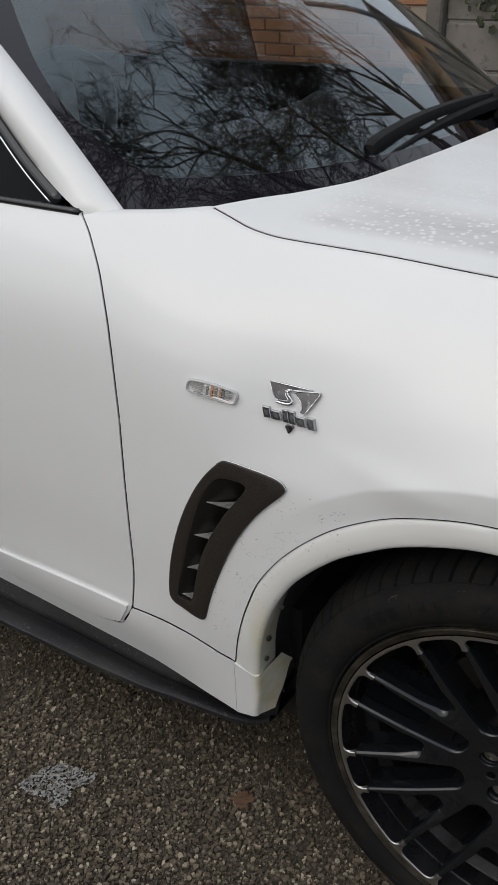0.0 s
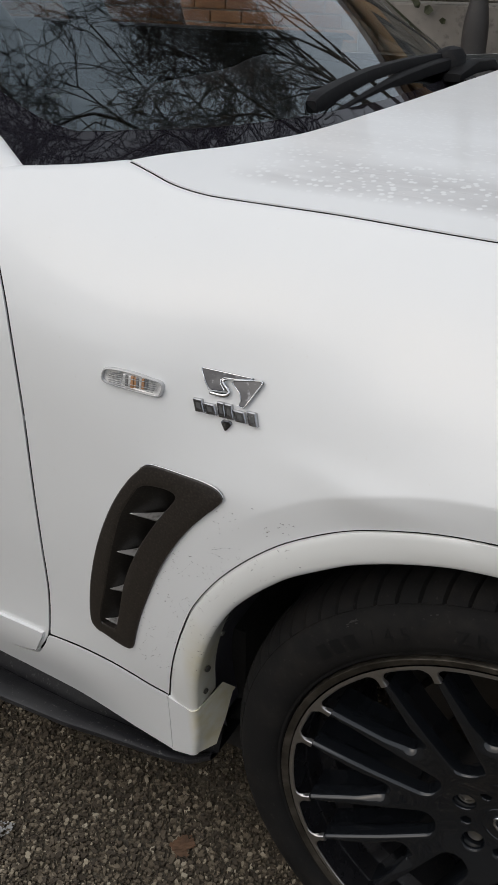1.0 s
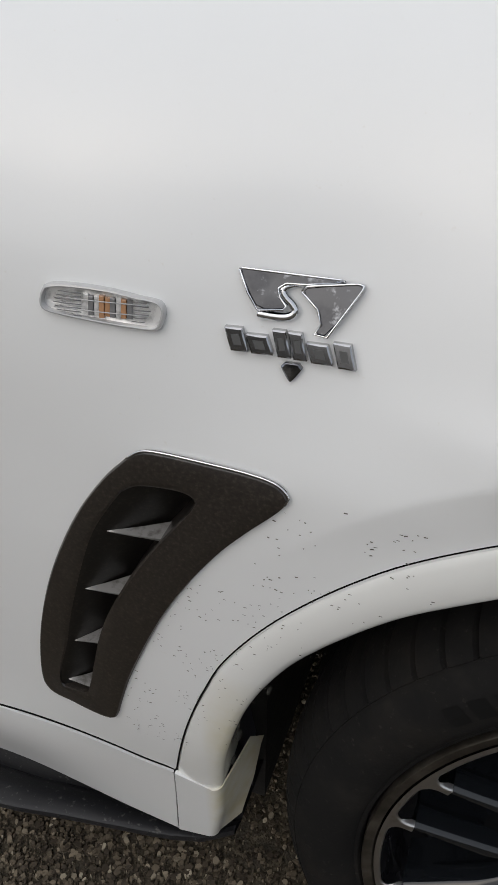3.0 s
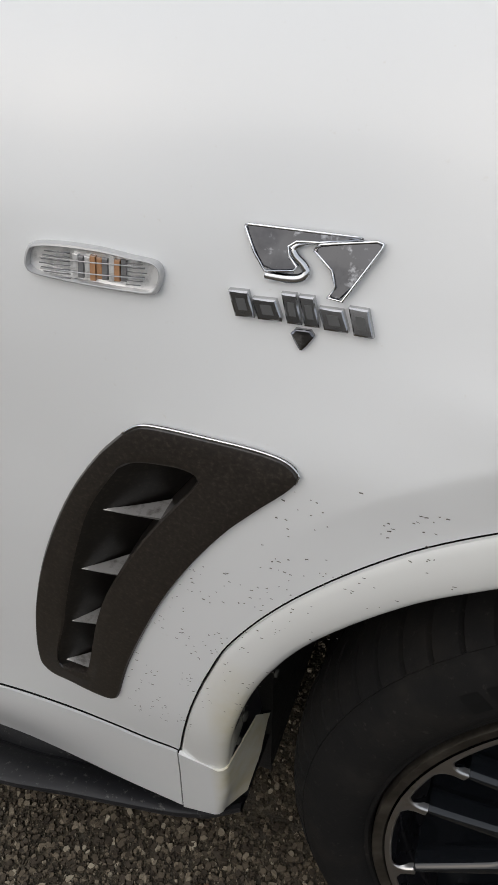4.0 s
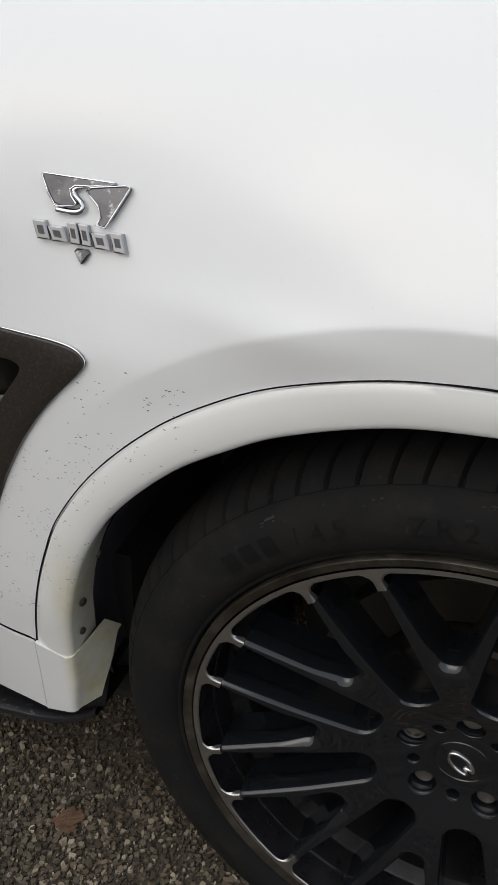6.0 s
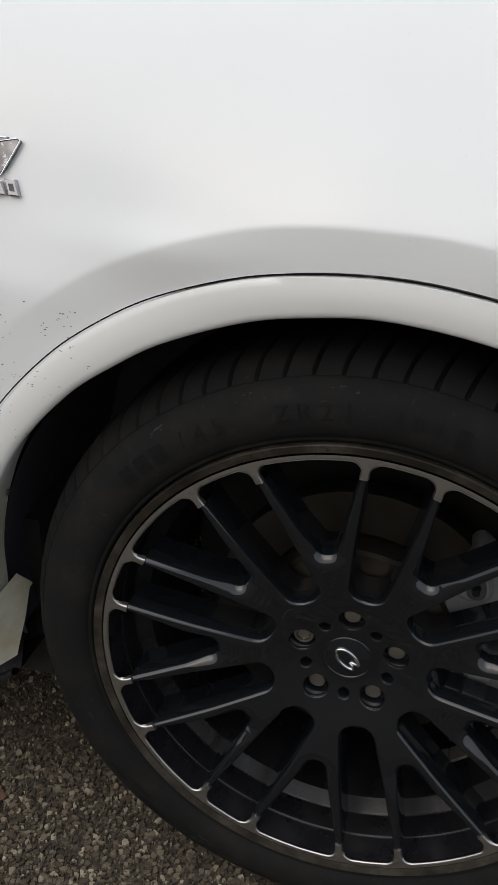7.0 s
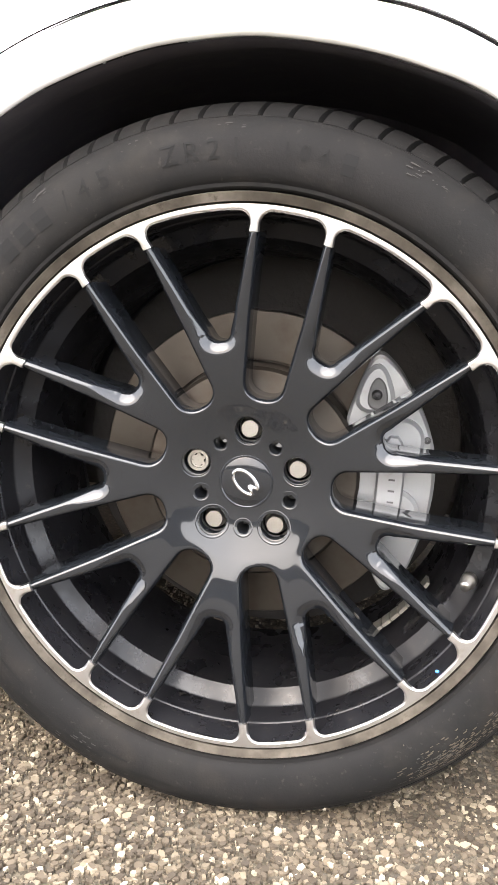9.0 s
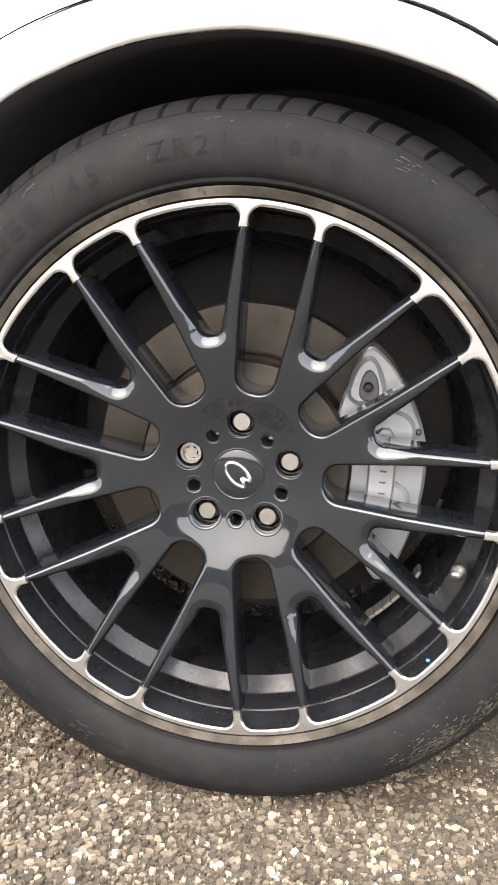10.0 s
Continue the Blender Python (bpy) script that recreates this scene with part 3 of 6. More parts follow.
def water_marks(m):
    """Grey grime in long smears with pale round spots where drops dried."""
    tree = m.node_tree
    b = tree.nodes["Principled BSDF"]
    pos = tree.nodes.new("ShaderNodeTexCoord")
    stretch = tree.nodes.new("ShaderNodeMapping")
    stretch.inputs["Scale"].default_value = (2.2, 9.0, 1.0)
    tree.links.new(pos.outputs["Object"], stretch.inputs["Vector"])
    smear = tree.nodes.new("ShaderNodeTexNoise")
    smear.inputs["Scale"].default_value, smear.inputs["Detail"].default_value = 1.6, 3
    tree.links.new(stretch.outputs[0], smear.inputs["Vector"])
    sep = tree.nodes.new("ShaderNodeSeparateXYZ")
    tree.links.new(pos.outputs["Object"], sep.inputs[0])
    lane = ramp(m, sep.outputs["Y"], [(0.0, (0, 0, 0)), (0.150, (0, 0, 0)), (0.185, (0.95,) * 3), (0.23, (0.80,) * 3), (0.29, (0.25,) * 3), (0.42, (0.15,) * 3), (1.0, (0.10,) * 3)])
    start = tree.nodes.new("ShaderNodeMapRange")
    start.inputs["From Min"].default_value, start.inputs["From Max"].default_value = -0.50, -0.43
    tree.links.new(sep.outputs["X"], start.inputs["Value"])
    amount = tree.nodes.new("ShaderNodeMath")
    amount.operation = "MULTIPLY"
    tree.links.new(lane, amount.inputs[0])
    tree.links.new(start.outputs[0], amount.inputs[1])
    rough = ramp(m, smear.outputs["Fac"], [(0.30, (0.25,) * 3), (0.60, (1, 1, 1))])
    grime = tree.nodes.new("ShaderNodeMath")
    grime.operation = "MULTIPLY"
    tree.links.new(amount.outputs[0], grime.inputs[0])
    tree.links.new(rough, grime.inputs[1])
    cells = tree.nodes.new("ShaderNodeTexVoronoi")
    cells.inputs["Scale"].default_value = 84
    tree.links.new(pos.outputs["Object"], cells.inputs["Vector"])
    spots = ramp(m, cells.outputs["Distance"], [(0.24, (0, 0, 0)), (0.36, (1, 1, 1))])
    left = tree.nodes.new("ShaderNodeMath")
    left.operation = "MULTIPLY"
    tree.links.new(grime.outputs[0], left.inputs[0])
    tree.links.new(spots, left.inputs[1])
    mix = tree.nodes.new("ShaderNodeMixRGB")
    mix.inputs["Color1"].default_value, mix.inputs["Color2"].default_value = (0.82, 0.825, 0.82, 1), (0.52, 0.51, 0.505, 1)
    tree.links.new(left.outputs[0], mix.inputs["Fac"])
    tree.links.new(mix.outputs[0], b.inputs["Base Color"])
    gloss = tree.nodes.new("ShaderNodeMapRange")
    gloss.inputs["To Min"].default_value, gloss.inputs["To Max"].default_value = 0.05, 0.4
    tree.links.new(left.outputs[0], gloss.inputs["Value"])
    tree.links.new(gloss.outputs[0], b.inputs["Coat Roughness"])


water_marks(DUSTY_PAINT)
hood_edge = np.array([on_side(x, z + 0.0012) for x, z in smooth_line(HOOD_LINE, 80)])


def bonnet():
    near = hood_edge[:, :2].copy()
    near[:, 1] += 0.001
    far = near.copy()
    far[:, 1] = 2 * CENTRE - far[:, 1]
    half = [(-0.595, near[0, 1]), (-0.563, 0.178), (-0.522, 0.252), (-0.474, 0.368), (-0.447, 0.575), (-0.438, 0.78), (-0.437, CENTRE)]
    rear = smooth_line(half + [(x, 2 * CENTRE - y) for x, y in half[-2::-1]], 81)
    front = [(0.75, near[-1, 1]), (0.86, 0.6), (0.9, CENTRE), (0.86, 2 * CENTRE - 0.6), (0.75, far[-1, 1])]
    net = coons(rear, smooth_line(front, 81), near, far, 90, 81)
    v = []
    for x, y in net.reshape(-1, 2):
        ys, zs = np.interp(x, hood_edge[:, 0], hood_edge[:, 1]), np.interp(x, hood_edge[:, 0], hood_edge[:, 2])
        d = max(min(y - ys, 2 * CENTRE - ys - y), 0)
        z = zs + 0.045 * (1 - math.exp(-d / 0.2))
        v.append((x, y, z))
    pts, faces = slab(v, 0.012, (0, 0, -1), 90, 81)
    return smooth_by_angle(link_mesh("bonnet", pts, faces, DUSTY_PAINT, car, "white bonnet with dried water spots and grime"), 50)


bonnet()

# windscreen
GLASS = material("tinted_glass", (0.50, 0.55, 0.55), 0.0, Transmission_Weight=1.0, IOR=1.95, Specular_Tint=(0.80, 0.93, 1.0, 1.0))
FRIT = material("black_glass_border", (0.012, 0.011, 0.015), 0.02, IOR=1.62)


def screen_point(u, w):
    """u across from this side to the far side, w from the bottom to the roof."""
    s = 2 * u - 1
    y = CENTRE + s * (0.845 - 0.19 * w)
    x = -0.555 - 0.195 * abs(s) ** 2.2 - w * (0.86 - 0.05 * s * s)
    z = 1.115 - 0.02 * s * s + w * (0.52 - 0.03 * s * s) + 0.05 * math.sin(math.pi * min(w, 1)) * (1 - 0.4 * s * s)
    return (x, y, z)


def sheet(name, f, us, ws, thick, mat, parent, label=""):
    v = [f(u, w) for u in us for w in ws]
    pts, faces = slab(v, thick, (0.4, 0, -0.9), len(us), len(ws))
    return smooth_by_angle(link_mesh(name, pts, faces, mat, parent, label), 50)


screen = sheet("windscreen", screen_point, np.linspace(0, 1, 61), np.linspace(-0.06, 1, 41), 0.004, GLASS, car, "raked tinted windscreen glass")


PILLAR_FOOT = [(-0.800, 0.062, 1.0915), (-0.826, 0.064, 1.098), (-0.928, 0.090, 1.148), (-1.027, 0.120, 1.210), (-1.25, 0.195, 1.345), (-1.62, 0.29, 1.55)]


def pillar(far):
    """A painted windscreen pillar between the glass and the side window."""
    outer = smooth_line(PILLAR_FOOT, 50)
    v = []
    for k, w in enumerate(np.r_[-0.05, np.linspace(0.0, 1.0, 50)]):
        a = np.array(screen_point(0, w)) + np.array([0, 0, 0.003])
        b = outer[max(k - 1, 0)] - (np.array([-0.02, -0.008, 0.025]) if k == 0 else 0)
        n = np.cross(b - a, np.array([-0.8, 0.15, 0.45]))
        n /= np.linalg.norm(n)
        if n[1] > 0:
            n = -n
        row = [a + np.array([0.01, 0.012, -0.012])]
        for t in (0, 0.12, 0.3, 0.5, 0.7, 0.88, 1.0):
            row.append(a + (b - a) * t + n * 0.030 * min(1, 0.15 + k / 14) * (math.sin(math.pi * t) ** 0.8 if 0 < t < 1 else 0))
        row.append(b + np.array([0, 0.03, -0.01]))
        v += [(p[0], 2 * CENTRE - p[1] if far else p[1], p[2]) for p in row]
    return smooth_by_angle(link_mesh("windscreen_pillar", v, grid_faces(51, 9, flip=not far), PAINT, car), 60)


pillar(False)
pillar(True)

# side window: black trim along the pillar, dark glass below
trim_line = smooth_line(PILLAR_FOOT, 60)
link_mesh("window_trim", *tube([p + np.array([-0.008, 0.004, -0.010]) for p in trim_line[3:]], 0.0125, 10), BLACK_GLOSS, car, "gloss black window trim")
link_mesh("window_bead", *tube([p + np.array([-0.022, 0.004, -0.022]) for p in trim_line[4:]], 0.0028, 8), CHROME, car, "thin bright window bead")
v = []
for p in trim_line:
    for t in np.linspace(0, 1, 8):
        low = np.array([p[0] - 0.01, side_y(p[0], 1.086) + 0.012, 1.084])
        v.append(p * (1 - t) + low * t + np.array([-0.02 * (1 - t), 0.012, -0.015 * (1 - t)]))
DARK_GLASS = material("dark_side_glass", (0.006, 0.007, 0.008), 0.2, Specular_IOR_Level=0.08)
link_mesh("side_window", v, grid_faces(60, 8), DARK_GLASS, car, "dark tinted side window")
belt = [(x, side_y(x, 1.086) + 0.004, 1.0885) for x in np.linspace(-1.6, -0.808, 40)]
link_mesh("belt_trim", *tube(belt, 0.007, 8), BLACK_GLOSS, car, "black rubber strip below the window")

# lower door moulding
mould_net = coons([(-1.6, 0.305), (-1.6, 0.352)], [(-0.757, 0.339), (-0.728, 0.390)], smooth_line([(-1.6, 0.305), (-1.1, 0.303), (-0.93, 0.307), (-0.82, 0.318), (-0.757, 0.339)], 60), smooth_line([(-1.6, 0.352), (-1.087, 0.371), (-0.917, 0.384), (-0.825, 0.3905), (-0.728, 0.3945)], 60), 60, 10)
side_panel("door_moulding", mould_net, car, lift=0.0055, lip=0.008)


# scuttle below the windscreen, dashboard, steering wheel and cabin
DASH = material("dark_dashboard", (0.018, 0.019, 0.021), 0.6)
bump(DASH, 500, 0.2)


def scuttle():
    v = []
    for s in np.linspace(-1, 1, 60):
        y = CENTRE + 0.86 * s
        xg = -0.555 - 0.195 * abs(s) ** 2.2
        for dx, z in ((-0.02, 1.118), (0.03, 1.098), (0.09, 1.075), (0.16, 1.06), (0.24, 1.05)):
            v.append((xg + dx, y, z - 0.02 * s * s - 0.01))
    return link_mesh("scuttle_panel", v, grid_faces(60, 5, flip=True), TRIM, car, "black plastic scuttle below the windscreen")


scuttle()


def dashboard():
    v = []
    for s in np.linspace(-1, 1, 50):
        y = CENTRE + 0.80 * s
        xg = -0.60 - 0.19 * abs(s) ** 2.2
        hump = 0.035 * math.exp(-((y - 0.45) / 0.17) ** 2)
        for dx, z in ((0.03, 1.07), (-0.15, 1.075), (-0.35, 1.085 + hump * 0.5), (-0.50, 1.09 + hump), (-0.56, 1.07 + hump), (-0.60, 0.98), (-0.62, 0.7), (-1.3, 0.5)):
            v.append((xg + dx, y, z))
    return smooth_by_angle(link_mesh("dashboard", v, grid_faces(50, 8, flip=True), DASH, car, "dark dashboard behind the windscreen"), 50)


dashboard()
a = np.linspace(0, 2 * math.pi, 49)
ring = [(-1.27 + 0.06 * math.sin(q), 0.46 + 0.185 * math.cos(q), 1.09 + 0.175 * math.sin(q)) for q in a]
link_mesh("steering_wheel", *tube(ring, 0.016, 10, False), material("grey_leather", (0.12, 0.12, 0.125), 0.45), car, "grey leather steering wheel rim")
v, f = slab([(-0.905 + 0.012 * i, 0.325 + 0.022 * j, 1.1415 - 0.004 * i) for i in range(2) for j in range(2)], 0.001, (0, 0, -1), 2, 2)
link_mesh("number_tag", v, f, material("pale_tag", (0.6, 0.62, 0.62), 0.5), car, "small pale tag under the glass", smooth=False)

# black printed border of the screen
v = []
inner_edge = smooth_line([(0.048, 1.0), (0.044, 0.5), (0.032, 0.42), (0.016, 0.297), (0.015, 0.18), (0.030, 0.085), (0.051, 0.039), (0.09, 0.026), (0.124, 0.015), (0.17, 0.004), (0.30, -0.01), (0.5, -0.015), (0.7, -0.01), (0.86, 0.01), (0.92, 0.04), (0.95, 0.10), (0.955, 0.5), (0.955, 1.0)], 120)


def nearest_outer(p):
    if p[0] < 0.12:
        return np.array([0.0, p[1] if p[1] > 0.13 else max(-0.05, p[1] - (0.13 - p[1]) * 1.4)])
    if p[0] > 0.88:
        return np.array([1.0, p[1] if p[1] > 0.13 else max(-0.05, p[1] - (0.13 - p[1]) * 1.4)])
    return np.array([p[0], -0.05])


for p in inner_edge:
    o = nearest_outer(p)
    for t in (0, 0.33, 0.67, 1):
        q = p * (1 - t) + o * t
        a = np.array(screen_point(min(max(q[0], 0), 1), q[1]))
        v.append(a + np.array([0.0012, 0, 0.0025]))
link_mesh("screen_border", v, grid_faces(120, 4), FRIT, car, "black printed border round the windscreen")


def beam(path, wide, high, sides=12):
    """A bar of oval section, wide across the car's length and high upwards, along a path across the car."""
    p = np.asarray(path, float)
    wide, high = np.broadcast_to(np.asarray(wide, float), (len(p),)), np.broadcast_to(np.asarray(high, float), (len(p),))
    q = np.linspace(0, 2 * np.pi, sides, endpoint=False)
    c, k = np.sign(np.cos(q)) * abs(np.cos(q)) ** 0.4, np.sign(np.sin(q)) * abs(np.sin(q)) ** 0.4
    v = np.stack([p[:, None, 0] + wide[:, None] * c, np.broadcast_to(p[:, None, 1], (len(p), sides)), p[:, None, 2] + high[:, None] * k], 2)
    return v.reshape(-1, 3), grid_faces(len(p), sides, closed_v=True) + [tuple(range(sides)), tuple((len(p) - 1) * sides + n for n in range(sides - 1, -1, -1))]


WIPER = material("matt_black_wiper", (0.012, 0.012, 0.013), 0.6, Specular_IOR_Level=0.15)
mix_in(WIPER, 90, 0.55, 0.72, (0.022, 0.021, 0.020))


def wiper():
    """One wiper at rest: a thick shrouded blade, the arm below it, a pivot and its bracket."""
    line = smooth_line([(-0.588, 0.600, 1.112), (-0.590, 0.70, 1.124), (-0.592, 0.82, 1.134), (-0.592, 0.98, 1.140), (-0.585, 1.12, 1.142), (-0.575, 1.22, 1.141)], 40)
    grow = np.r_[0.85, 1.15, np.linspace(1.25, 0.75, 38)]
    arm = smooth_by_angle(link_mesh("wiper_arm", *beam(smooth_line([(-0.568, 0.600, 1.092), (-0.570, 0.74, 1.108), (-0.572, 0.90, 1.121), (-0.570, 1.06, 1.129), (-0.562, 1.20, 1.134)], 30), np.linspace(0.009, 0.016, 30), np.linspace(0.009, 0.013, 30)), WIPER, car, "black wiper arm"), 40)
    smooth_by_angle(link_mesh("wiper_blade", *beam(line, 0.012 * grow, 0.017 * grow), WIPER, arm, "thick black shrouded wiper blade"), 40)
    smooth_by_angle(link_mesh("wiper_rubber", *beam(line + np.array([-0.006, 0, -0.014]), 0.003, 0.006, 8), RUBBER, arm), 40)
    smooth_by_angle(link_mesh("wiper_pivot", *tube([(-0.558, 1.225, 1.09), (-0.560, 1.225, 1.148), (-0.561, 1.225, 1.161), (-0.562, 1.225, 1.167)], [0.036, 0.034, 0.026, 0.008], 18), WIPER, arm, "rounded black wiper pivot"), 40)
    smooth_by_angle(link_mesh("wiper_bracket", *beam([(-0.53, 1.16, 1.112), (-0.52, 1.24, 1.128), (-0.51, 1.34, 1.126), (-0.51, 1.40, 1.112)], [0.018, 0.022, 0.020, 0.012], [0.008, 0.014, 0.012, 0.006]), WIPER, arm), 40)
    return arm


wiper()


def underbody():
    """Dark floor, bulkheads and far flank, added to close the car against light below and behind."""
    def box(x0, x1, y0, y1, z0, z1):
        v = [(x, y, z) for x in (x0, x1) for y in (y0, y1) for z in (z0, z1)]
        return v, [(0, 1, 3, 2), (4, 6, 7, 5), (0, 4, 5, 1), (2, 3, 7, 6), (0, 2, 6, 4), (1, 5, 7, 3)]
    floor = link_mesh("underbody", *box(-1.7, -0.5, 0.10, 1.80, 0.21, 0.36), UNDER, car, "dark car underside", smooth=False)
    # The first box is added to hide the lit ground behind the wheel.
    for name, size in (("mud_shield", (-0.498, -0.436, 0.135, 0.436, 0.155, 0.42)), ("engine_tray", (-0.5, 0.5, 0.44, 1.42, 0.24, 0.75)), ("front_bulkhead", (0.46, 0.8, 0.2, 1.6, 0.24, 0.85)), ("rear_floor", (-3.9, -1.7, 0.10, 1.80, 0.24, 0.40))):
        link_mesh(name, *box(*size), UNDER, car, smooth=False)
    return floor


UNDER = material("underbody_grime", (0.02, 0.018, 0.016), 0.9)
bump(UNDER, 60, 0.6, 0.004)
underbody()


# the rest of the shell, which closes the cabin: roof, rear flank, far flank, tail and nose
def shell(name, rows, label="", mat=PAINT):
    n = len(rows[0])
    return smooth_by_angle(link_mesh(name, [p for r in rows for p in r], grid_faces(len(rows), n), mat, car, label), 40)


roof_rows = []
for x, z, half in ((-1.40, 1.60, 0.655), (-1.6, 1.645, 0.66), (-2.0, 1.68, 0.66), (-2.5, 1.675, 0.65), (-3.0, 1.62, 0.62), (-3.4, 1.53, 0.59)):
    roof_rows.append([(x, CENTRE + half * s, z - 0.05 * abs(s) ** 3) for s in np.linspace(-1, 1, 24)])
shell("roof", roof_rows)
shell("tailgate", [[(x, CENTRE + half * s, z) for s in np.linspace(-1, 1, 24)] for x, z, half in ((-3.4, 1.53, 0.59), (-3.7, 1.3, 0.68), (-3.85, 1.1, 0.78), (-3.95, 0.9, 0.85), (-3.97, 0.6, 0.86), (-3.9, 0.3, 0.84))])
rear_net = coons([(-3.96, 0.32), (-3.96, 1.09)], [(-1.604, 0.30), (-1.604, 1.086)], [(-3.96, 0.32), (-3.3, 0.32), (-3.28, 0.6), (-3.12, 0.75), (-2.885, 0.81), (-2.65, 0.75), (-2.49, 0.6), (-2.47, 0.30), (-1.604, 0.29)], [(-3.96, 1.09), (-1.604, 1.086)], 120, 40)
side_panel("rear_flank", rear_net, car)
CLEAR_GLASS = material("clear_side_glass", (0.05, 0.06, 0.06), 0.03, Alpha=0.10)
near = car.children
card = []
for x in np.linspace(-2.3, -0.98, 24):
    card.append([(x, y, z) for y, z in ((1.62, 0.45), (1.60, 0.90), (1.585, 1.10), (1.60, 1.145), (1.625, 1.152), (1.69, 1.13))])
shell("door_card", card, "dark inner lining of the far door", DASH)
link_mesh("door_pillar", *tube([(-1.86, 1.67, 1.08), (-1.93, 1.60, 1.30), (-2.01, 1.52, 1.60)], [0.065, 0.058, 0.050], 10), DASH, car, "dark pillar behind the far door")
for ob in [o for o in near if o.name.split(".")[0] in ("front_wing", "front_door", "rear_flank", "sill", "wheel_arch_trim", "side_window")]:
    me = ob.data.copy()
    me.transform(Matrix.Diagonal((1, -1, 1, 1)))
    me.transform(Matrix.Translation((0, 2 * CENTRE, 0)))
    me.flip_normals()
    twin = new(ob.name.split(".")[0], me)
    twin.parent = car
    if twin.name.startswith("side_window"):
        me.materials.clear()
        me.materials.append(CLEAR_GLASS)
cabin = []
for x, zl, zt, dy in ((-1.62, 1.09, 1.55, 0.0), (-2.4, 1.09, 1.62, 0.0), (-3.1, 1.10, 1.56, 0.02), (-3.7, 1.12, 1.3, 0.05)):
    cabin.append([(x, side_y(x, 1.088) + dy + 0.02 + 0.20 * t, zl + (zt - zl) * t) for t in np.linspace(0, 1, 6)])
shell("rear_window", cabin, "dark tinted rear side window", DARK_GLASS)
shell("rear_window", [[(x, 2 * CENTRE - y, z) for x, y, z in r[::-1]] for r in cabin], "tinted rear side window", material("tinted_side_glass", (0.03, 0.036, 0.038), 0.05, Alpha=0.75))
shell("front_bumper", [[(xf - 0.12 * s * s, CENTRE + half * s, z) for s in np.linspace(-1, 1, 24)] for xf, z, half in ((0.88, 1.02, 0.74), (0.95, 0.9, 0.82), (0.98, 0.7, 0.86), (0.96, 0.45, 0.86), (0.9, 0.26, 0.82))])

# ---- front wheel ----
AXLE = (0.0, 0.0, HUB)
SLOT_ANGLE, SLOT_STEP = 8.4, 40.0


FACE_R = np.array([0.0, 0.03, 0.045, 0.06, 0.075, 0.09, 0.11, 0.154, 0.2, 0.26, 0.29])
FACE_Y = np.array([0.0405, 0.0400, 0.0387, 0.0355, 0.0312, 0.0264, 0.0212, 0.0128, 0.0050, -0.0035, -0.0055])


def face_depth(r):
    """How far the wheel's front face lies behind its lip at a radius."""
    return float(catmull(FACE_R, FACE_Y, r))


def slot_half(r):
    """Half the width of the narrow slot between two forked spokes."""
    if r <= 0.0925:
        return 0.0
    w = float(np.interp(r, [0.11, 0.178, 0.257, 0.27, 0.29], [0.0205, 0.0268, 0.0322, 0.0332, 0.0345]))
    if r < 0.112:
        w *= math.sqrt(max(0, 1 - ((0.112 - r) / 0.0195) ** 2))
    if r > 0.2655:
        w -= 0.014 * (1 - math.sqrt(max(0, 1 - ((r - 0.2655) / 0.014) ** 2)))
    return w


def fork_half(r):
    """Half the width of the wide window inside a fork."""
    if r <= 0.152:
        return 0.0
    w = float(np.interp(r, [0.164, 0.178, 0.222, 0.257, 0.27, 0.29], [0.0135, 0.0195, 0.0355, 0.0485, 0.0532, 0.060]))
    if r < 0.166:
        w *= math.sqrt(max(0, 1 - ((0.166 - r) / 0.014) ** 2)) ** 0.8
    if r > 0.2655:
        w -= 0.014 * (1 - math.sqrt(max(0, 1 - ((r - 0.2655) / 0.014) ** 2)))
    return max(w, 0)


def polar(r, a, y):
    return (r * math.sin(a), y, r * math.cos(a))


def opening(half_width, r0, r1):
    """Right half of an opening's outline in (u, w), from its inner to its outer end."""
    k = 0.5 - 0.5 * np.cos(np.linspace(0, math.pi, 160))
    rows = [(half_width(r), r) for r in r0 + (r1 - r0) * k[1:]]
    side = [(0.0, r0)] + [(h, math.sqrt(r * r - h * h)) for h, r in rows]
    end = math.asin(rows[-1][0] / r1)
    side += [(r1 * math.sin(q), r1 * math.cos(q)) for q in np.linspace(end, 0, 16)[1:]]
    side = np.array(side)
    length = np.linalg.norm(np.diff(side, axis=0), axis=1).sum()
    return resample(side, int(length / 0.0016))


def turned_by(points, degrees):
    c, s = math.cos(radians(degrees)), math.sin(radians(degrees))
    return np.stack([points[:, 0] * c + points[:, 1] * s, points[:, 1] * c - points[:, 0] * s], 1)


def gap_to(points, line):
    """Distance of points from a polyline."""
    a, b = line[:-1], line[1:]
    d = b - a
    t = np.clip(((points[:, None] - a) * d).sum(2) / (d * d).sum(1), 0, 1)
    return np.linalg.norm(points[:, None] - a - t[..., None] * d, axis=2).min(1)


FORK_SIDE = opening(fork_half, 0.1522, 0.2794)
SLOT_SIDE = opening(slot_half, 0.0927, 0.2794)
MIRROR = np.array([-1.0, 1.0])
FORK_LOOP = np.vstack([FORK_SIDE, (FORK_SIDE * MIRROR)[-2:0:-1]])
SLOT_LOOP = np.vstack([SLOT_SIDE, (SLOT_SIDE * MIRROR)[-2:0:-1]])
HALF_STEP = SLOT_STEP / 2
LOOPS = [FORK_LOOP, turned_by(SLOT_LOOP, HALF_STEP), turned_by(SLOT_LOOP, -HALF_STEP)]
FOOT_R, LIP_R, HUB_R = 0.2590, 0.2846, 0.078


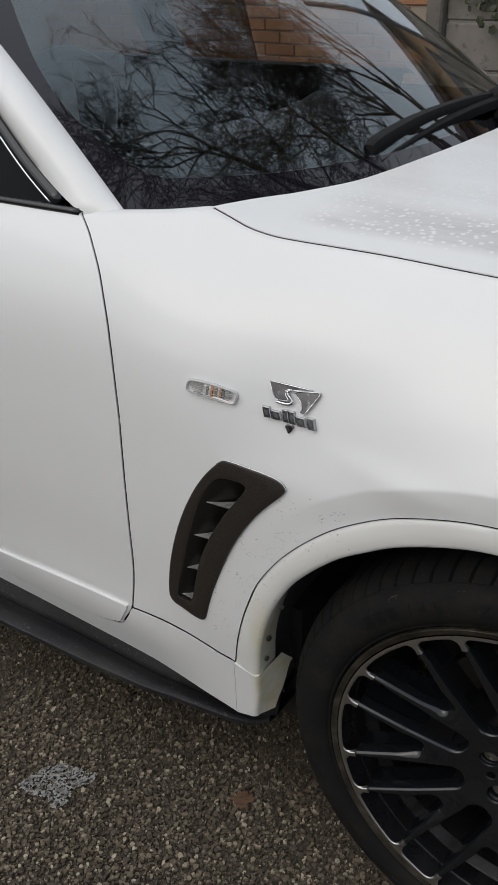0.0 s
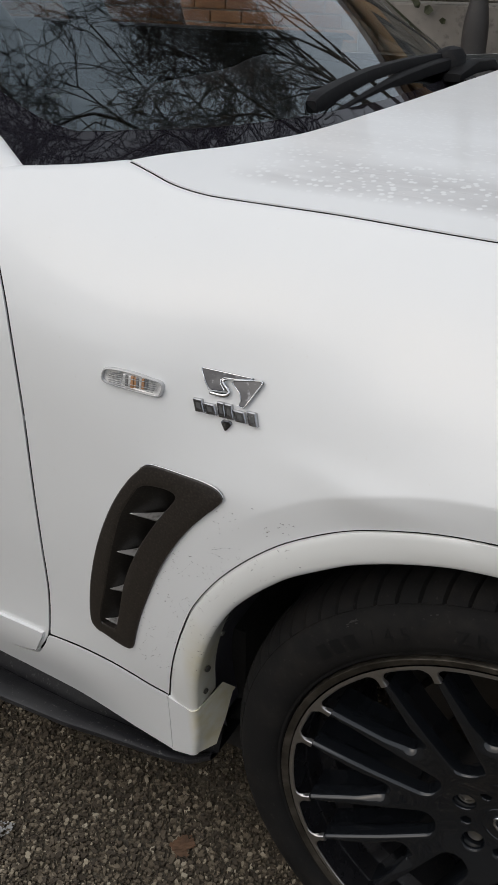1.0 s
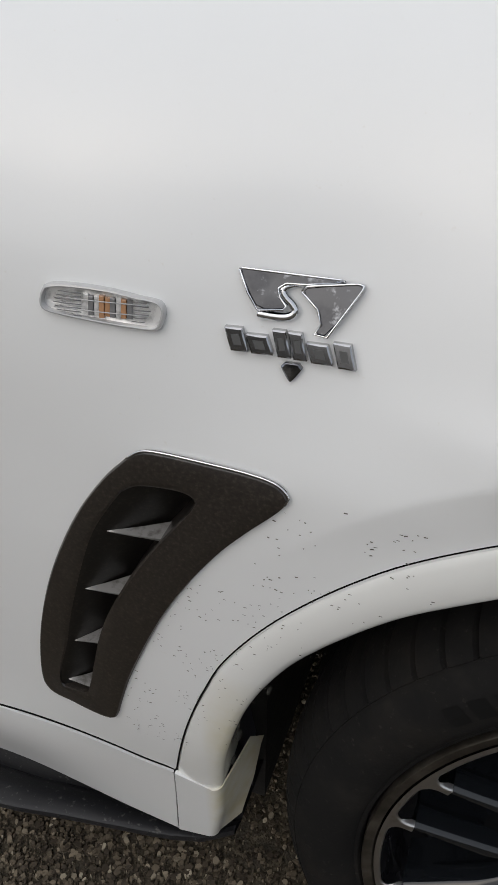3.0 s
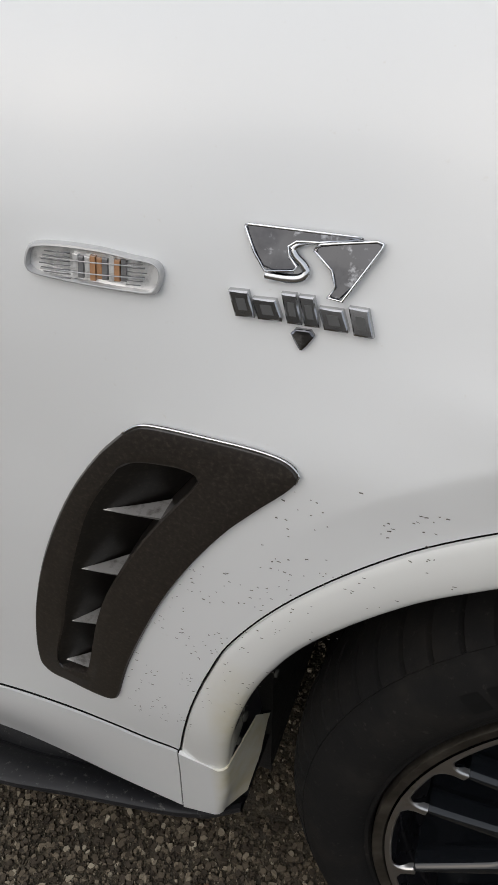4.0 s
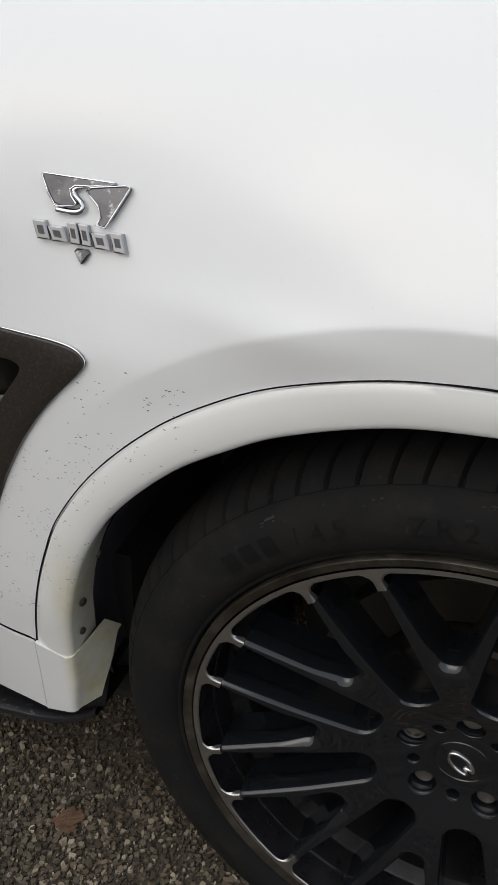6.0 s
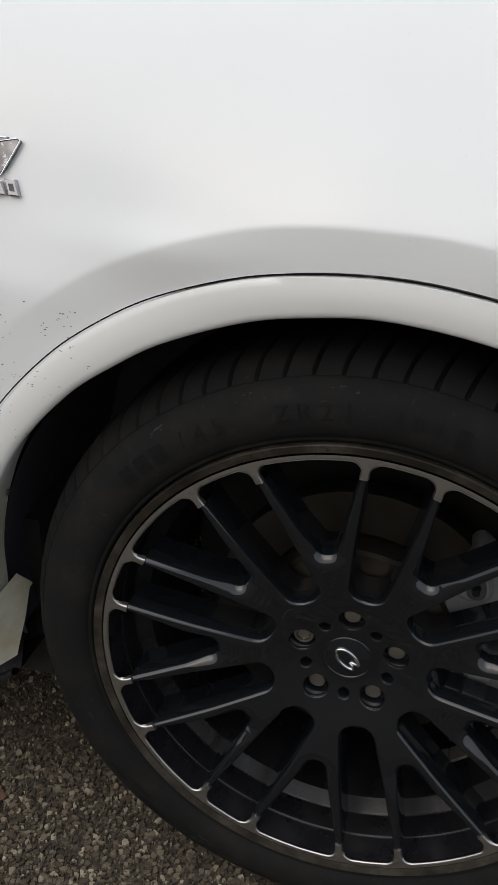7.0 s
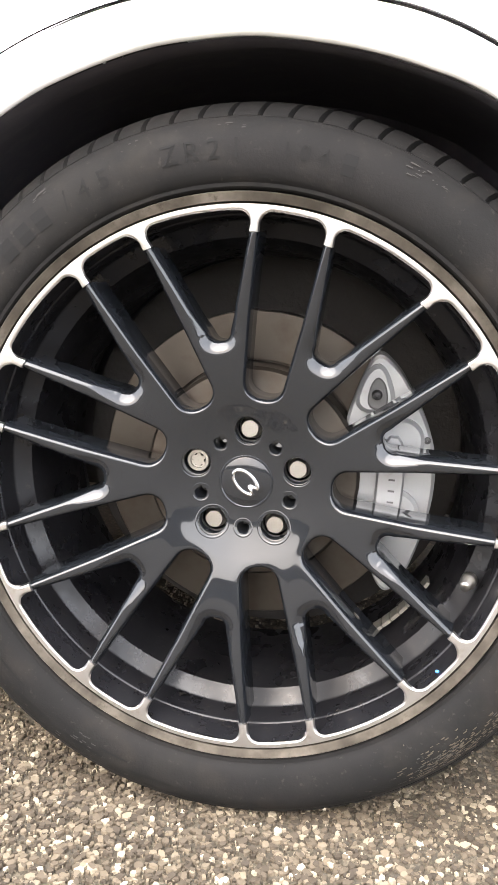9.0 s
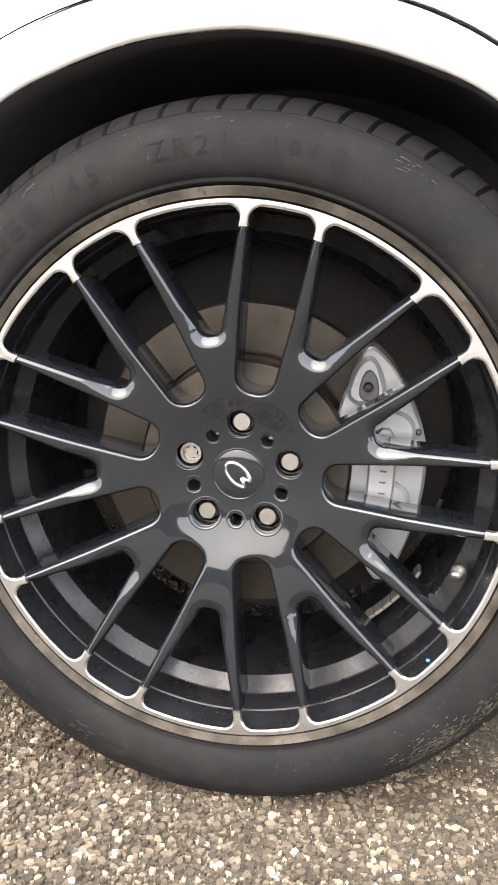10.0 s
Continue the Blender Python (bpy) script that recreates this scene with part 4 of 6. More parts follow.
def spoke_height(p, lip=False):
    """Depth of the cast face at points (u, w) of one forked spoke, its edges rolled and bevelled."""
    r = np.linalg.norm(p, axis=1)
    df = gap_to(p, np.vstack([FORK_LOOP, FORK_LOOP[:1]]))
    ds = np.minimum(gap_to(p, np.vstack([LOOPS[1], LOOPS[1][:1]])), gap_to(p, np.vstack([LOOPS[2], LOOPS[2][:1]])))
    y = np.array([face_depth(k) for k in r])
    if lip:
        return y - 0.0024 + 0.0007 * np.clip(1 - np.minimum(df, ds) / 0.0012, 0, 1) ** 2
    crotch = np.clip((0.192 - p[:, 1]) / 0.036, 0, 1)
    crotch = crotch * crotch * (3 - 2 * crotch)
    wide = 0.0040 + 0.0095 * crotch
    y = y + 0.0034 * np.clip(1 - ds / 0.0034, 0, 1) ** 2 + (0.0032 + 0.0040 * crotch) * np.clip(1 - df / wide, 0, 1) ** 1.7
    return y - 0.0010 * (1 - np.exp(-np.minimum(ds, df) / 0.004))


def within(p, loop):
    """Which of the points lie inside a closed loop."""
    a, b = loop, np.roll(loop, -1, 0)
    over = (a[:, 1] > p[:, None, 1]) != (b[:, 1] > p[:, None, 1])
    rise = np.where(b[:, 1] == a[:, 1], 1e-12, b[:, 1] - a[:, 1])
    cut = (b[:, 0] - a[:, 0]) * (p[:, None, 1] - a[:, 1]) / rise + a[:, 0]
    return ((over & (p[:, None, 0] < cut)).sum(1) % 2) == 1


def cast_face():
    """One ninth of the wheel's face, cut up finely: points (u, w) and triangles."""
    pts, edges = [], []

    def line(points, closed):
        o = len(pts)
        pts.extend(tuple(q) for q in points)
        n = len(points)
        edges.extend((o + k, o + (k + 1) % n) for k in range(n if closed else n - 1))
    for loop in LOOPS:
        line(loop, True)
    for r in (HUB_R, FOOT_R, LIP_R):
        line([(r * math.sin(q), r * math.cos(q)) for q in np.radians(np.linspace(-HALF_STEP, HALF_STEP, 61))], False)
    for sign in (-1, 1):
        line([(r * math.sin(radians(sign * HALF_STEP)), r * math.cos(radians(HALF_STEP))) for r in np.linspace(HUB_R, LIP_R, 70)], False)
    free = []
    for loop in LOOPS:
        tangent = np.roll(loop, -1, 0) - np.roll(loop, 1, 0)
        normal = np.stack([-tangent[:, 1], tangent[:, 0]], 1)
        normal /= np.linalg.norm(normal, axis=1)[:, None]
        for d in (0.0008, 0.0017, 0.0026, 0.0035, 0.0042, 0.0062, 0.0085, 0.0105, 0.0126):
            for side in (1, -1):
                q = loop + normal * d * side
                near = np.min([gap_to(q, np.vstack([k, k[:1]])) for k in LOOPS], axis=0)
                free.append(q[near > 0.96 * d])
    grid = np.array([(0.004 * i + 0.002 * (j % 2), 0.0035 * j) for i in range(-26, 27) for j in range(20, 84)])
    near = np.min([gap_to(grid, np.vstack([k, k[:1]])) for k in LOOPS], axis=0)
    free.append(grid[near > 0.0145])
    free = np.vstack(free)
    r, a = np.linalg.norm(free, axis=1), np.degrees(np.arctan2(free[:, 0], free[:, 1]))
    keep = (r > HUB_R + 0.001) & (r < LIP_R - 0.001) & (abs(r - FOOT_R) > 0.0007) & (abs(a) < HALF_STEP - 0.3)
    free = free[keep]
    free = free[~np.any([within(free, k) for k in LOOPS], axis=0)]
    pts.extend(tuple(q) for q in free)
    out = geometry.delaunay_2d_cdt([Vector(q) for q in pts], edges, [], 0, 1e-6)
    vert, tri = np.array([tuple(q) for q in out[0]]), []
    middle = np.array([vert[list(t)].mean(0) for t in out[2]])
    cut = np.any([within(middle, k) for k in LOOPS], axis=0)
    for t, c, gone in zip(out[2], middle, cut):
        r, q = math.hypot(*c), math.degrees(math.atan2(c[0], c[1]))
        if abs(q) < HALF_STEP and HUB_R < r < LIP_R and not gone:
            tri.append((tuple(t), r > FOOT_R))
    return vert, tri


def side_walls(rows, lip):
    """Walls that drop from the edges of the openings into the wheel, with a moulded ledge."""
    pieces = []
    for loop, sides in ((FORK_SIDE, (1, -1)), (SLOT_SIDE, (1, -1))):
        tangent = np.gradient(loop, axis=0)
        normal = np.stack([-tangent[:, 1], tangent[:, 0]], 1)
        normal /= np.linalg.norm(normal, axis=1)[:, None]
        for s in sides:
            line, inward = (loop * np.array([s, 1]), normal * np.array([s, 1]))
            if loop is SLOT_SIDE:
                line, inward = turned_by(line, -s * HALF_STEP), turned_by(inward, -s * HALF_STEP)
            r = np.linalg.norm(loop, axis=1)
            use = r >= FOOT_R if lip else r <= FOOT_R + 0.001
            line, inward, r = line[use], inward[use], r[use]
            deep = np.clip((0.2760 - r) / 0.012, 0.05, 1)
            top = spoke_height(line, lip)
            v = []
            for k in range(len(line)):
                for inset, depth in rows:
                    q = line[k] + inward[k] * inset
                    v.append((q[0], top[k] + depth * (deep[k] if depth > 0.003 else 1), q[1]))
            pieces.append((v, grid_faces(len(line), len(rows), flip=s < 0)))
    return pieces


def split_face():
    vert, tri = cast_face()
    made = []
    for lip in (False, True):
        faces = [t for t, over in tri if over == lip]
        used = sorted({i for t in faces for i in t})
        index = {k: i for i, k in enumerate(used)}
        p = vert[used]
        y = spoke_height(p, lip)
        flat = ([(p[i][0], y[i], p[i][1]) for i in range(len(p))], [tuple(index[i] for i in t) for t in faces])
        walls = [(0, 0), (0.0005, 0.0016), (0.0010, 0.0060), (0.0015, 0.0120), (0.0019, 0.0165), (0.0012, 0.0190), (0.0001, 0.0205), (-0.0003, 0.0225), (-0.0002, 0.0360), (0.0006, 0.0480)]
        pieces = [flat] + side_walls(walls[:3] if lip else walls, lip)
        if lip:
            arc_r = [(FOOT_R * math.sin(q), FOOT_R * math.cos(q)) for q in np.radians(np.linspace(-HALF_STEP, HALF_STEP, 200))]
            for sign in (1, -1):
                s, g = slot_half(FOOT_R), fork_half(FOOT_R)
                q = np.linspace(math.asin(g / FOOT_R), radians(HALF_STEP) - math.asin(s / FOOT_R), 10) * sign
                top = [(FOOT_R * math.sin(k), FOOT_R * math.cos(k)) for k in q]
                h = spoke_height(np.array(top), True)
                v = [(c[0], h[i] + d, c[1]) for i, c in enumerate(top) for d in (0, 0.0035)]
                pieces.append((v, grid_faces(10, 2, flip=sign < 0)))
        made.append(joined(pieces))
    return made


def welded(name, v, f, mat, label=""):
    """Links a mesh with its doubled points joined and its faces turned one way."""
    bm = bmesh.new()
    rows = [bm.verts.new(p) for p in v]
    for q in f:
        try:
            bm.faces.new([rows[i] for i in q])
        except ValueError:
            pass
    bmesh.ops.remove_doubles(bm, verts=bm.verts, dist=0.00012)
    bmesh.ops.recalc_face_normals(bm, faces=bm.faces)
    ob = part(name, bm, mat, rim, label)
    return ob


def true_normals(ob):
    """Gives the open parts of the cast face the normals of its smooth form."""
    me = ob.data
    co = np.array([tuple(q.co) for q in me.vertices])
    p = co[:, [0, 2]]
    d = np.min([gap_to(p, np.vstack([k, k[:1]])) for k in LOOPS], axis=0)
    open_face = (d > 0.0045) & (np.linalg.norm(p, axis=1) < FOOT_R - 0.002)
    e = 0.0008
    gu = (spoke_height(p + np.array([e, 0])) - spoke_height(p - np.array([e, 0]))) / (2 * e)
    gw = (spoke_height(p + np.array([0, e])) - spoke_height(p - np.array([0, e]))) / (2 * e)
    n = np.stack([gu, -np.ones(len(p)), gw], 1)
    n /= np.linalg.norm(n, axis=1)[:, None]
    corner = [Vector(q.vector) for q in me.corner_normals]
    me.normals_split_custom_set([tuple(n[q.vertex_index]) if open_face[q.vertex_index] else tuple(corner[i]) for i, q in enumerate(me.loops)])


rim_profile = [(0.2800, -0.0025), (0.2790, 0.002), (0.2782, 0.0285), (0.2774, 0.0302), (0.2762, 0.0310), (0.2756, 0.0322), (0.2746, 0.0605), (0.2738, 0.0625), (0.2722, 0.0640), (0.2580, 0.0725), (0.2562, 0.0738), (0.2550, 0.0770), (0.2470, 0.105), (0.2400, 0.150), (0.2390, 0.20), (0.2650, 0.225), (0.2660, 0.24)]
v, f = lathe(rim_profile, 144)
rim = smooth_by_angle(link_mesh("rim", v, f, BARREL, None, "gloss black alloy rim, dusty inside"), 30)
rim.parent, rim.location = car, AXLE

spoke_data, foot_data = split_face()
first = smooth_by_angle(welded("spoke", *spoke_data, BLACK_GLOSS), 40)
true_normals(first)
first_lip = smooth_by_angle(welded("machined_lip", *foot_data, MACHINED, "bright machined rim lip"), 40)
for k in range(9):
    for ob in (first, first_lip):
        if k:
            ob = new(ob.name, ob.data)
            ob.parent = rim
        ob.rotation_euler = (0, radians(SLOT_ANGLE + SLOT_STEP * (k + 0.5)), 0)
v, f = lathe([(0.2845, 0.005), (0.2850, 0.004), (0.2856, 0.0005), (0.2860, -0.0048), (0.2868, -0.0074), (0.2900, -0.0083), (0.2945, -0.0096), (0.2955, -0.0099), (0.2962, -0.0090), (0.2966, -0.005), (0.2966, 0.013)], 144)
smooth_by_angle(link_mesh("rim_flange", v, f, DIRTY_ALLOY, rim, "machined outer rim flange stained brown"), 40)


def hub_plate():
    """The dished middle of the wheel, open over five nut pockets and five small holes."""
    turns, rings = 240, np.linspace(0.0285, HUB_R, 34)
    holes = [(0.05715, 72 * k + 0.5, 0.0150) for k in range(5)] + [(0.0505, 72 * k + 36.5, 0.0070) for k in range(5)]
    v = [polar(r, 2 * math.pi * k / turns, face_depth(r) - 0.00097) for k in range(turns) for r in rings]
    f = []
    for q in grid_faces(turns, len(rings), closed_u=True):
        c = np.mean([v[i] for i in q], axis=0)
        if all(math.hypot(c[0] - d * math.sin(radians(a)), c[2] - d * math.cos(radians(a))) > r for d, a, r in holes):
            f.append(q)
    return link_mesh("hub_plate", v, f, BLACK_GLOSS, rim)


hub_plate()


def recess(distance, angle, radius, depth):
    """One pocket with a rolled edge that follows the dish."""
    cx, cz = distance * math.sin(radians(angle)), distance * math.cos(radians(angle))
    rows = []
    for q in np.linspace(0, 2 * math.pi, 48, endpoint=False):
        for r, dy in ((radius + 0.0034, -0.0010), (radius + 0.0022, -0.00125), (radius + 0.0010, -0.0010), (radius, 0.0002), (radius - 0.0008, 0.0040), (radius * 0.86, depth - 0.001), (0.0003, depth)):
            x, z = cx + r * math.sin(q), cz + r * math.cos(q)
            rows.append((x, face_depth(math.hypot(x, z)) + dy if dy < 0.01 else 0.036 + dy, z))
    return smooth_by_angle(link_mesh("hub_recess", rows, grid_faces(48, 7, closed_u=True), BLACK_GLOSS, rim), 50)


for k in range(5):
    recess(0.05715, 72 * k + 0.5, 0.0152, 0.024)
    recess(0.0505, 72 * k + 36.5, 0.0072, 0.034)
v, f = lathe([(0.0296, 0.042), (0.0294, 0.0392), (0.0286, 0.0382), (0.0276, 0.0382), (0.0268, 0.0390), (0.0258, 0.0386), (0.014, 0.0370), (0.0003, 0.0366)], 72)
cap = smooth_by_angle(link_mesh("centre_cap", v, f, BLACK_GLOSS, rim), 30)


def cap_mark():
    """A plain raised loop on the cap."""
    path = []
    for q in np.linspace(radians(24), radians(336), 50):
        u, w = 0.0165 * math.cos(q), 0.0095 * math.sin(q)
        c, s = math.cos(radians(-42)), math.sin(radians(-42))
        path.append((u * c - w * s, 0.0364, u * s + w * c))
    path += [(0.004, 0.0363, -0.003)]
    path = [path[-1]] + path
    return link_mesh("cap_emblem", *tube(path, 0.0020, 8), CHROME, rim, "plain chrome loop on the centre cap")


cap_mark()


def wheel_nut(k):
    a = radians(72 * k + 0.5)
    at = np.array([0.05715 * math.sin(a), 0, 0.05715 * math.cos(a)])
    if k == 4:
        pieces = [lathe([(0.0125, 0.058), (0.0123, 0.0455), (0.0115, 0.0442), (0.0088, 0.0442), (0.0086, 0.0485), (0.0072, 0.0485)], 40, at)]
        star = [(0.0070 + 0.0013 * math.cos(6 * q)) for q in np.linspace(0, 2 * math.pi, 60, endpoint=False)]
        ring = [(r * math.sin(q), y, r * math.cos(q)) for r, q in zip(star, np.linspace(0, 2 * math.pi, 60, endpoint=False)) for y in (0.0485, 0.0455)]
        top = [(0.0002 * math.sin(q), 0.0455, 0.0002 * math.cos(q)) for q in np.linspace(0, 2 * math.pi, 60, endpoint=False)]
        vv = [p for k2 in range(60) for p in (ring[2 * k2], ring[2 * k2 + 1], top[k2])]
        pieces.append((np.array(vv) + at, grid_faces(60, 3, closed_u=True)))
        return smooth_by_angle(link_mesh("wheel_nut", *joined(pieces), NUT, rim, "locking wheel nut with star socket"), 30)
    turn = 0.35 + 1.3 * k
    rows = []
    for q in np.linspace(0, 2 * math.pi, 36, endpoint=False):
        hexr = 0.0098 / math.cos((q + turn + math.pi / 6) % (math.pi / 3) - math.pi / 6)
        for r, y in ((0.0124, 0.058), (0.0122, 0.0535), (hexr, 0.0525), (hexr, 0.0462), (min(hexr, 0.0097), 0.0450), (0.0090, 0.0441), (0.0002, 0.0440)):
            rows.append((at[0] + r * math.sin(q), y, at[2] + r * math.cos(q)))
    return smooth_by_angle(link_mesh("wheel_nut", rows, grid_faces(36, 7, closed_u=True), NUT, rim), 25)


for k in range(5):
    wheel_nut(k)


def tyre_body():
    seg = 640
    prof = np.array([(0.268, 0.235), (0.300, 0.27), (0.345, 0.272), (0.372, 0.25), (0.383, 0.215), (0.386, 0.17), (0.3865, 0.12), (0.386, 0.075), (0.3845, 0.05), (0.3820, 0.038), (0.3785, 0.028), (0.3735, 0.0190), (0.3685, 0.0122), (0.3650, 0.0082), (0.3640, 0.0084), (0.3630, 0.0060), (0.357, 0.0012), (0.349, -0.0040), (0.340, -0.0075), (0.328, -0.0080), (0.318, -0.0068), (0.310, -0.0040), (0.3055, -0.0005), (0.3040, 0.0015), (0.3005, 0.0020), (0.2985, 0.0042), (0.2975, 0.0095), (0.2970, 0.02)])
    v = []
    for k in range(seg):
        for r, y in prof:
            a = 2 * math.pi * (k + (0.4, -0.4, -1.05, -0.6, 0, 0, 0.6, 1.05)[k % 8] * (0.7 if y < 0.13 else 0) + max(0, min(y, 0.12) - 0.012) * 60) / seg
            if r > 0.366 and y < 0.2:
                if k % 8 in (0, 1) and y > 0.006:
                    r -= 0.0070 * min(1, (y - 0.006) / 0.008) if y < 0.09 else 0
                if 0.055 < y < 0.07 or 0.11 < y < 0.125:
                    r -= 0.006
            x, z = r * math.sin(a), r * math.cos(a)
            z = max(z, 0.0015 - HUB)
            y -= 0.0085 if y < 0.15 else 0
            v.append((x, y, z))
    ob = link_mesh("tyre", v, grid_faces(seg, len(prof), closed_u=True, flip=True), RUBBER, rim, "worn black tyre, dusty along the shoulder")
    return smooth_by_angle(ob, 38)


tyre_body()


def tyre_depth(r):
    return -0.0085 + float(np.interp(r, [0.3055, 0.310, 0.318, 0.328, 0.340, 0.350, 0.358], [-0.0005, -0.0040, -0.0068, -0.0080, -0.0075, -0.0045, 0.0004]))


def text_mesh(words, size):
    """Flat outline of words in the built-in font: points and faces."""
    cu = bpy.data.curves.new("words", "FONT")
    cu.body, cu.size, cu.align_x, cu.align_y, cu.resolution_u = words, size, "CENTER", "CENTER", 3
    cu.space_character = 1.15
    ob = new("words", cu)
    me = ob.evaluated_get(bpy.context.evaluated_depsgraph_get()).to_mesh()
    v = [tuple(p.co) for p in me.vertices]
    f = [tuple(p.vertices) for p in me.polygons]
    bpy.data.objects.remove(ob)
    return v, f


def tyre_words(words, size, radius, angle):
    """Raised characters round the tyre wall, each a piece of its own."""
    for k, ch in enumerate(words):
        v, f = text_mesh(ch, size)
        turn = radians(angle) + (k - (len(words) - 1) / 2) * size * 0.80 / radius
        out = [polar(radius + y, turn + x / radius, tyre_depth(radius + y) - 0.0009) for x, y, _ in v]
        link_mesh("raised_letter", out, f, TEXT_RUBBER, rim, "", smooth=False)


def tyre_bar(radius, angle, length, height):
    rows = []
    for r in np.linspace(radius - height / 2, radius + height / 2, 3):
        for a in np.linspace(-length / 2, length / 2, 6):
            rows.append(polar(r, radians(angle) + a / radius, tyre_depth(r) - 0.0008))
    return link_mesh("tyre_marking", rows, grid_faces(3, 6, flip=True), TEXT_RUBBER, rim, smooth=False)


bpy.context.view_layer.update()
tyre_words("/45", 0.027, 0.333, -29.5)
tyre_words("ZR21", 0.027, 0.333, -8.5)
tyre_words("104", 0.022, 0.333, 8.3)
for k, (a, length) in enumerate(((-38.5, 0.016), (-42.5, 0.016), (-46.5, 0.016), (15.5, 0.012))):
    tyre_bar(0.333, a, length, 0.019)
for a, length, r in ((-127, 0.03, 0.338), (-133, 0.04, 0.330), (-140, 0.05, 0.342), (-146, 0.04, 0.332), (-152, 0.05, 0.342), (-158, 0.035, 0.333), (-166, 0.05, 0.342)):
    tyre_bar(r, a, length, 0.0022)

# valve, balance weights and a blue spot of paint
path = [(0.2440, 0.055, -0.090), (0.2405, 0.040, -0.0885), (0.236, 0.022, -0.0865)]
v, f = tube([path[0], path[1], path[1], path[2], path[2]], [0.0088, 0.0084, 0.0054, 0.0054, 0.001], 14)
link_mesh("tyre_valve", v, f, NUT, rim, "steel tyre valve with cap")
WEIGHT = material("zinc_weight", (0.30, 0.29, 0.25), 0.5, 0.6)
for k in range(9):
    a = radians(121 + 3.1 * k)
    rows = [polar(r, a + d, y) for y in (0.105, 0.128) for r, d in ((0.2388, -0.024), (0.2350, -0.023), (0.2350, 0.023), (0.2388, 0.024))]
    link_mesh("balance_weight", rows, [(0, 1, 2, 3), (7, 6, 5, 4), (1, 5, 6, 2), (0, 4, 5, 1), (2, 6, 7, 3)], WEIGHT, rim, smooth=False)
BLUE = material("blue_paint_spot", (0.10, 0.32, 0.62), 0.5)
v, f = lathe([(0.0002, -0.0006), (0.0024, -0.0005), (0.0030, 0.0004)], 16)
dot = link_mesh("paint_spot", v, f, BLUE, rim, "small blue paint spot")
dot.location = (0.2185, 0.0125, -0.1815)
dot.rotation_euler = (0.3, 0, 0.5)

# ---- brake ----
v, f = lathe([(0.178, 0.145), (0.178, 0.116), (0.1772, 0.115), (0.124, 0.115), (0.123, 0.116), (0.1225, 0.120), (0.121, 0.120), (0.1195, 0.085), (0.116, 0.080), (0.06, 0.078), (0.0005, 0.078)], 120, AXLE)
disc = smooth_by_angle(link_mesh("brake_disc", v, f, DISC, car, "worn steel brake disc"), 30)
CALIPER_EDGE = [(0.131, 0.513), (0.150, 0.497), (0.160, 0.485), (0.186, 0.443), (0.1985, 0.409), (0.2015, 0.372), (0.197, 0.329), (0.180, 0.270), (0.163, 0.243), (0.150, 0.244), (0.136, 0.272), (0.120, 0.33), (0.1085, 0.380), (0.0995, 0.431), (0.1015, 0.447), (0.118, 0.497)]


def flat_place(y):
    return lambda u, w, h: (u, y - h, w)


edge = rounded(CALIPER_EDGE, 2)
v, f = plate(edge, 0.0, 0.05, flat_place(0.088), 0.004)
caliper = smooth_by_angle(link_mesh("brake_caliper", v, f, CALIPER, car, "silver painted brake caliper"), 30)


def caliper_lump(outline, lift, name, mat=CALIPER, bevel=0.004, label=""):
    v, f = plate(rounded(outline, 2), lift, lift + 0.004, flat_place(0.088), bevel)
    return smooth_by_angle(link_mesh(name, v, f, mat, caliper, label), 30)


def ring_outline(cx, cz, r, n=14):
    return [(cx + r * math.sin(2 * math.pi * k / n), cz + r * math.cos(2 * math.pi * k / n)) for k in range(n)]


caliper_lump(ring_outline(0.161, 0.419, 0.025), 0.010, "piston_housing")
caliper_lump(ring_outline(0.160, 0.338, 0.0265), 0.010, "piston_housing")
caliper_lump([(0.138, 0.425), (0.168, 0.425), (0.166, 0.315), (0.136, 0.315)], 0.014, "caliper_face", bevel=0.003)
caliper_lump([(0.112, 0.486), (0.134, 0.506), (0.152, 0.468), (0.148, 0.446), (0.106, 0.446)], 0.008, "caliper_shoulder", bevel=0.005)
caliper_lump([(0.123, 0.478), (0.131, 0.488), (0.141, 0.478), (0.144, 0.455), (0.132, 0.449), (0.120, 0.455)], 0.0095, "bleed_recess", DARK_MARK, 0.002, "dark recess in the caliper")
v, f = lathe([(0.0058, 0.088), (0.0058, 0.078), (0.0044, 0.074), (0.0042, 0.068), (0.0005, 0.067)], 18, (0.131, 0, 0.467))
smooth_by_angle(link_mesh("bleed_cap", v, f, TRIM, caliper, "black rubber bleed cap"), 30)
for z in (0.420, 0.334):
    v, f = lathe([(0.0038, 0.089), (0.0036, 0.0845), (0.0005, 0.084)], 16, (0.1885, 0, z))
    link_mesh("caliper_bolt", v, f, DARK_MARK, caliper, "dark bolt head")
for z in (0.376, 0.3635, 0.351, 0.3385, 0.326, 0.392, 0.404):
    v, f = plate([(0.1505, z - 0.001), (0.1575, z - 0.001), (0.1575, z + 0.001), (0.1505, z + 0.001)], 0.0146, 0.001, flat_place(0.088))
    link_mesh("caliper_mark", v, f, DARK_MARK, caliper, smooth=False)
v, f = plate(rounded([(0.096, 0.372), (0.118, 0.372), (0.118, 0.352), (0.096, 0.352)], 1), 0.0, 0.03, flat_place(0.095), 0.002)
link_mesh("brake_pad", v, f, DARK_MARK, caliper, "grey brake pad carrier", smooth=False)

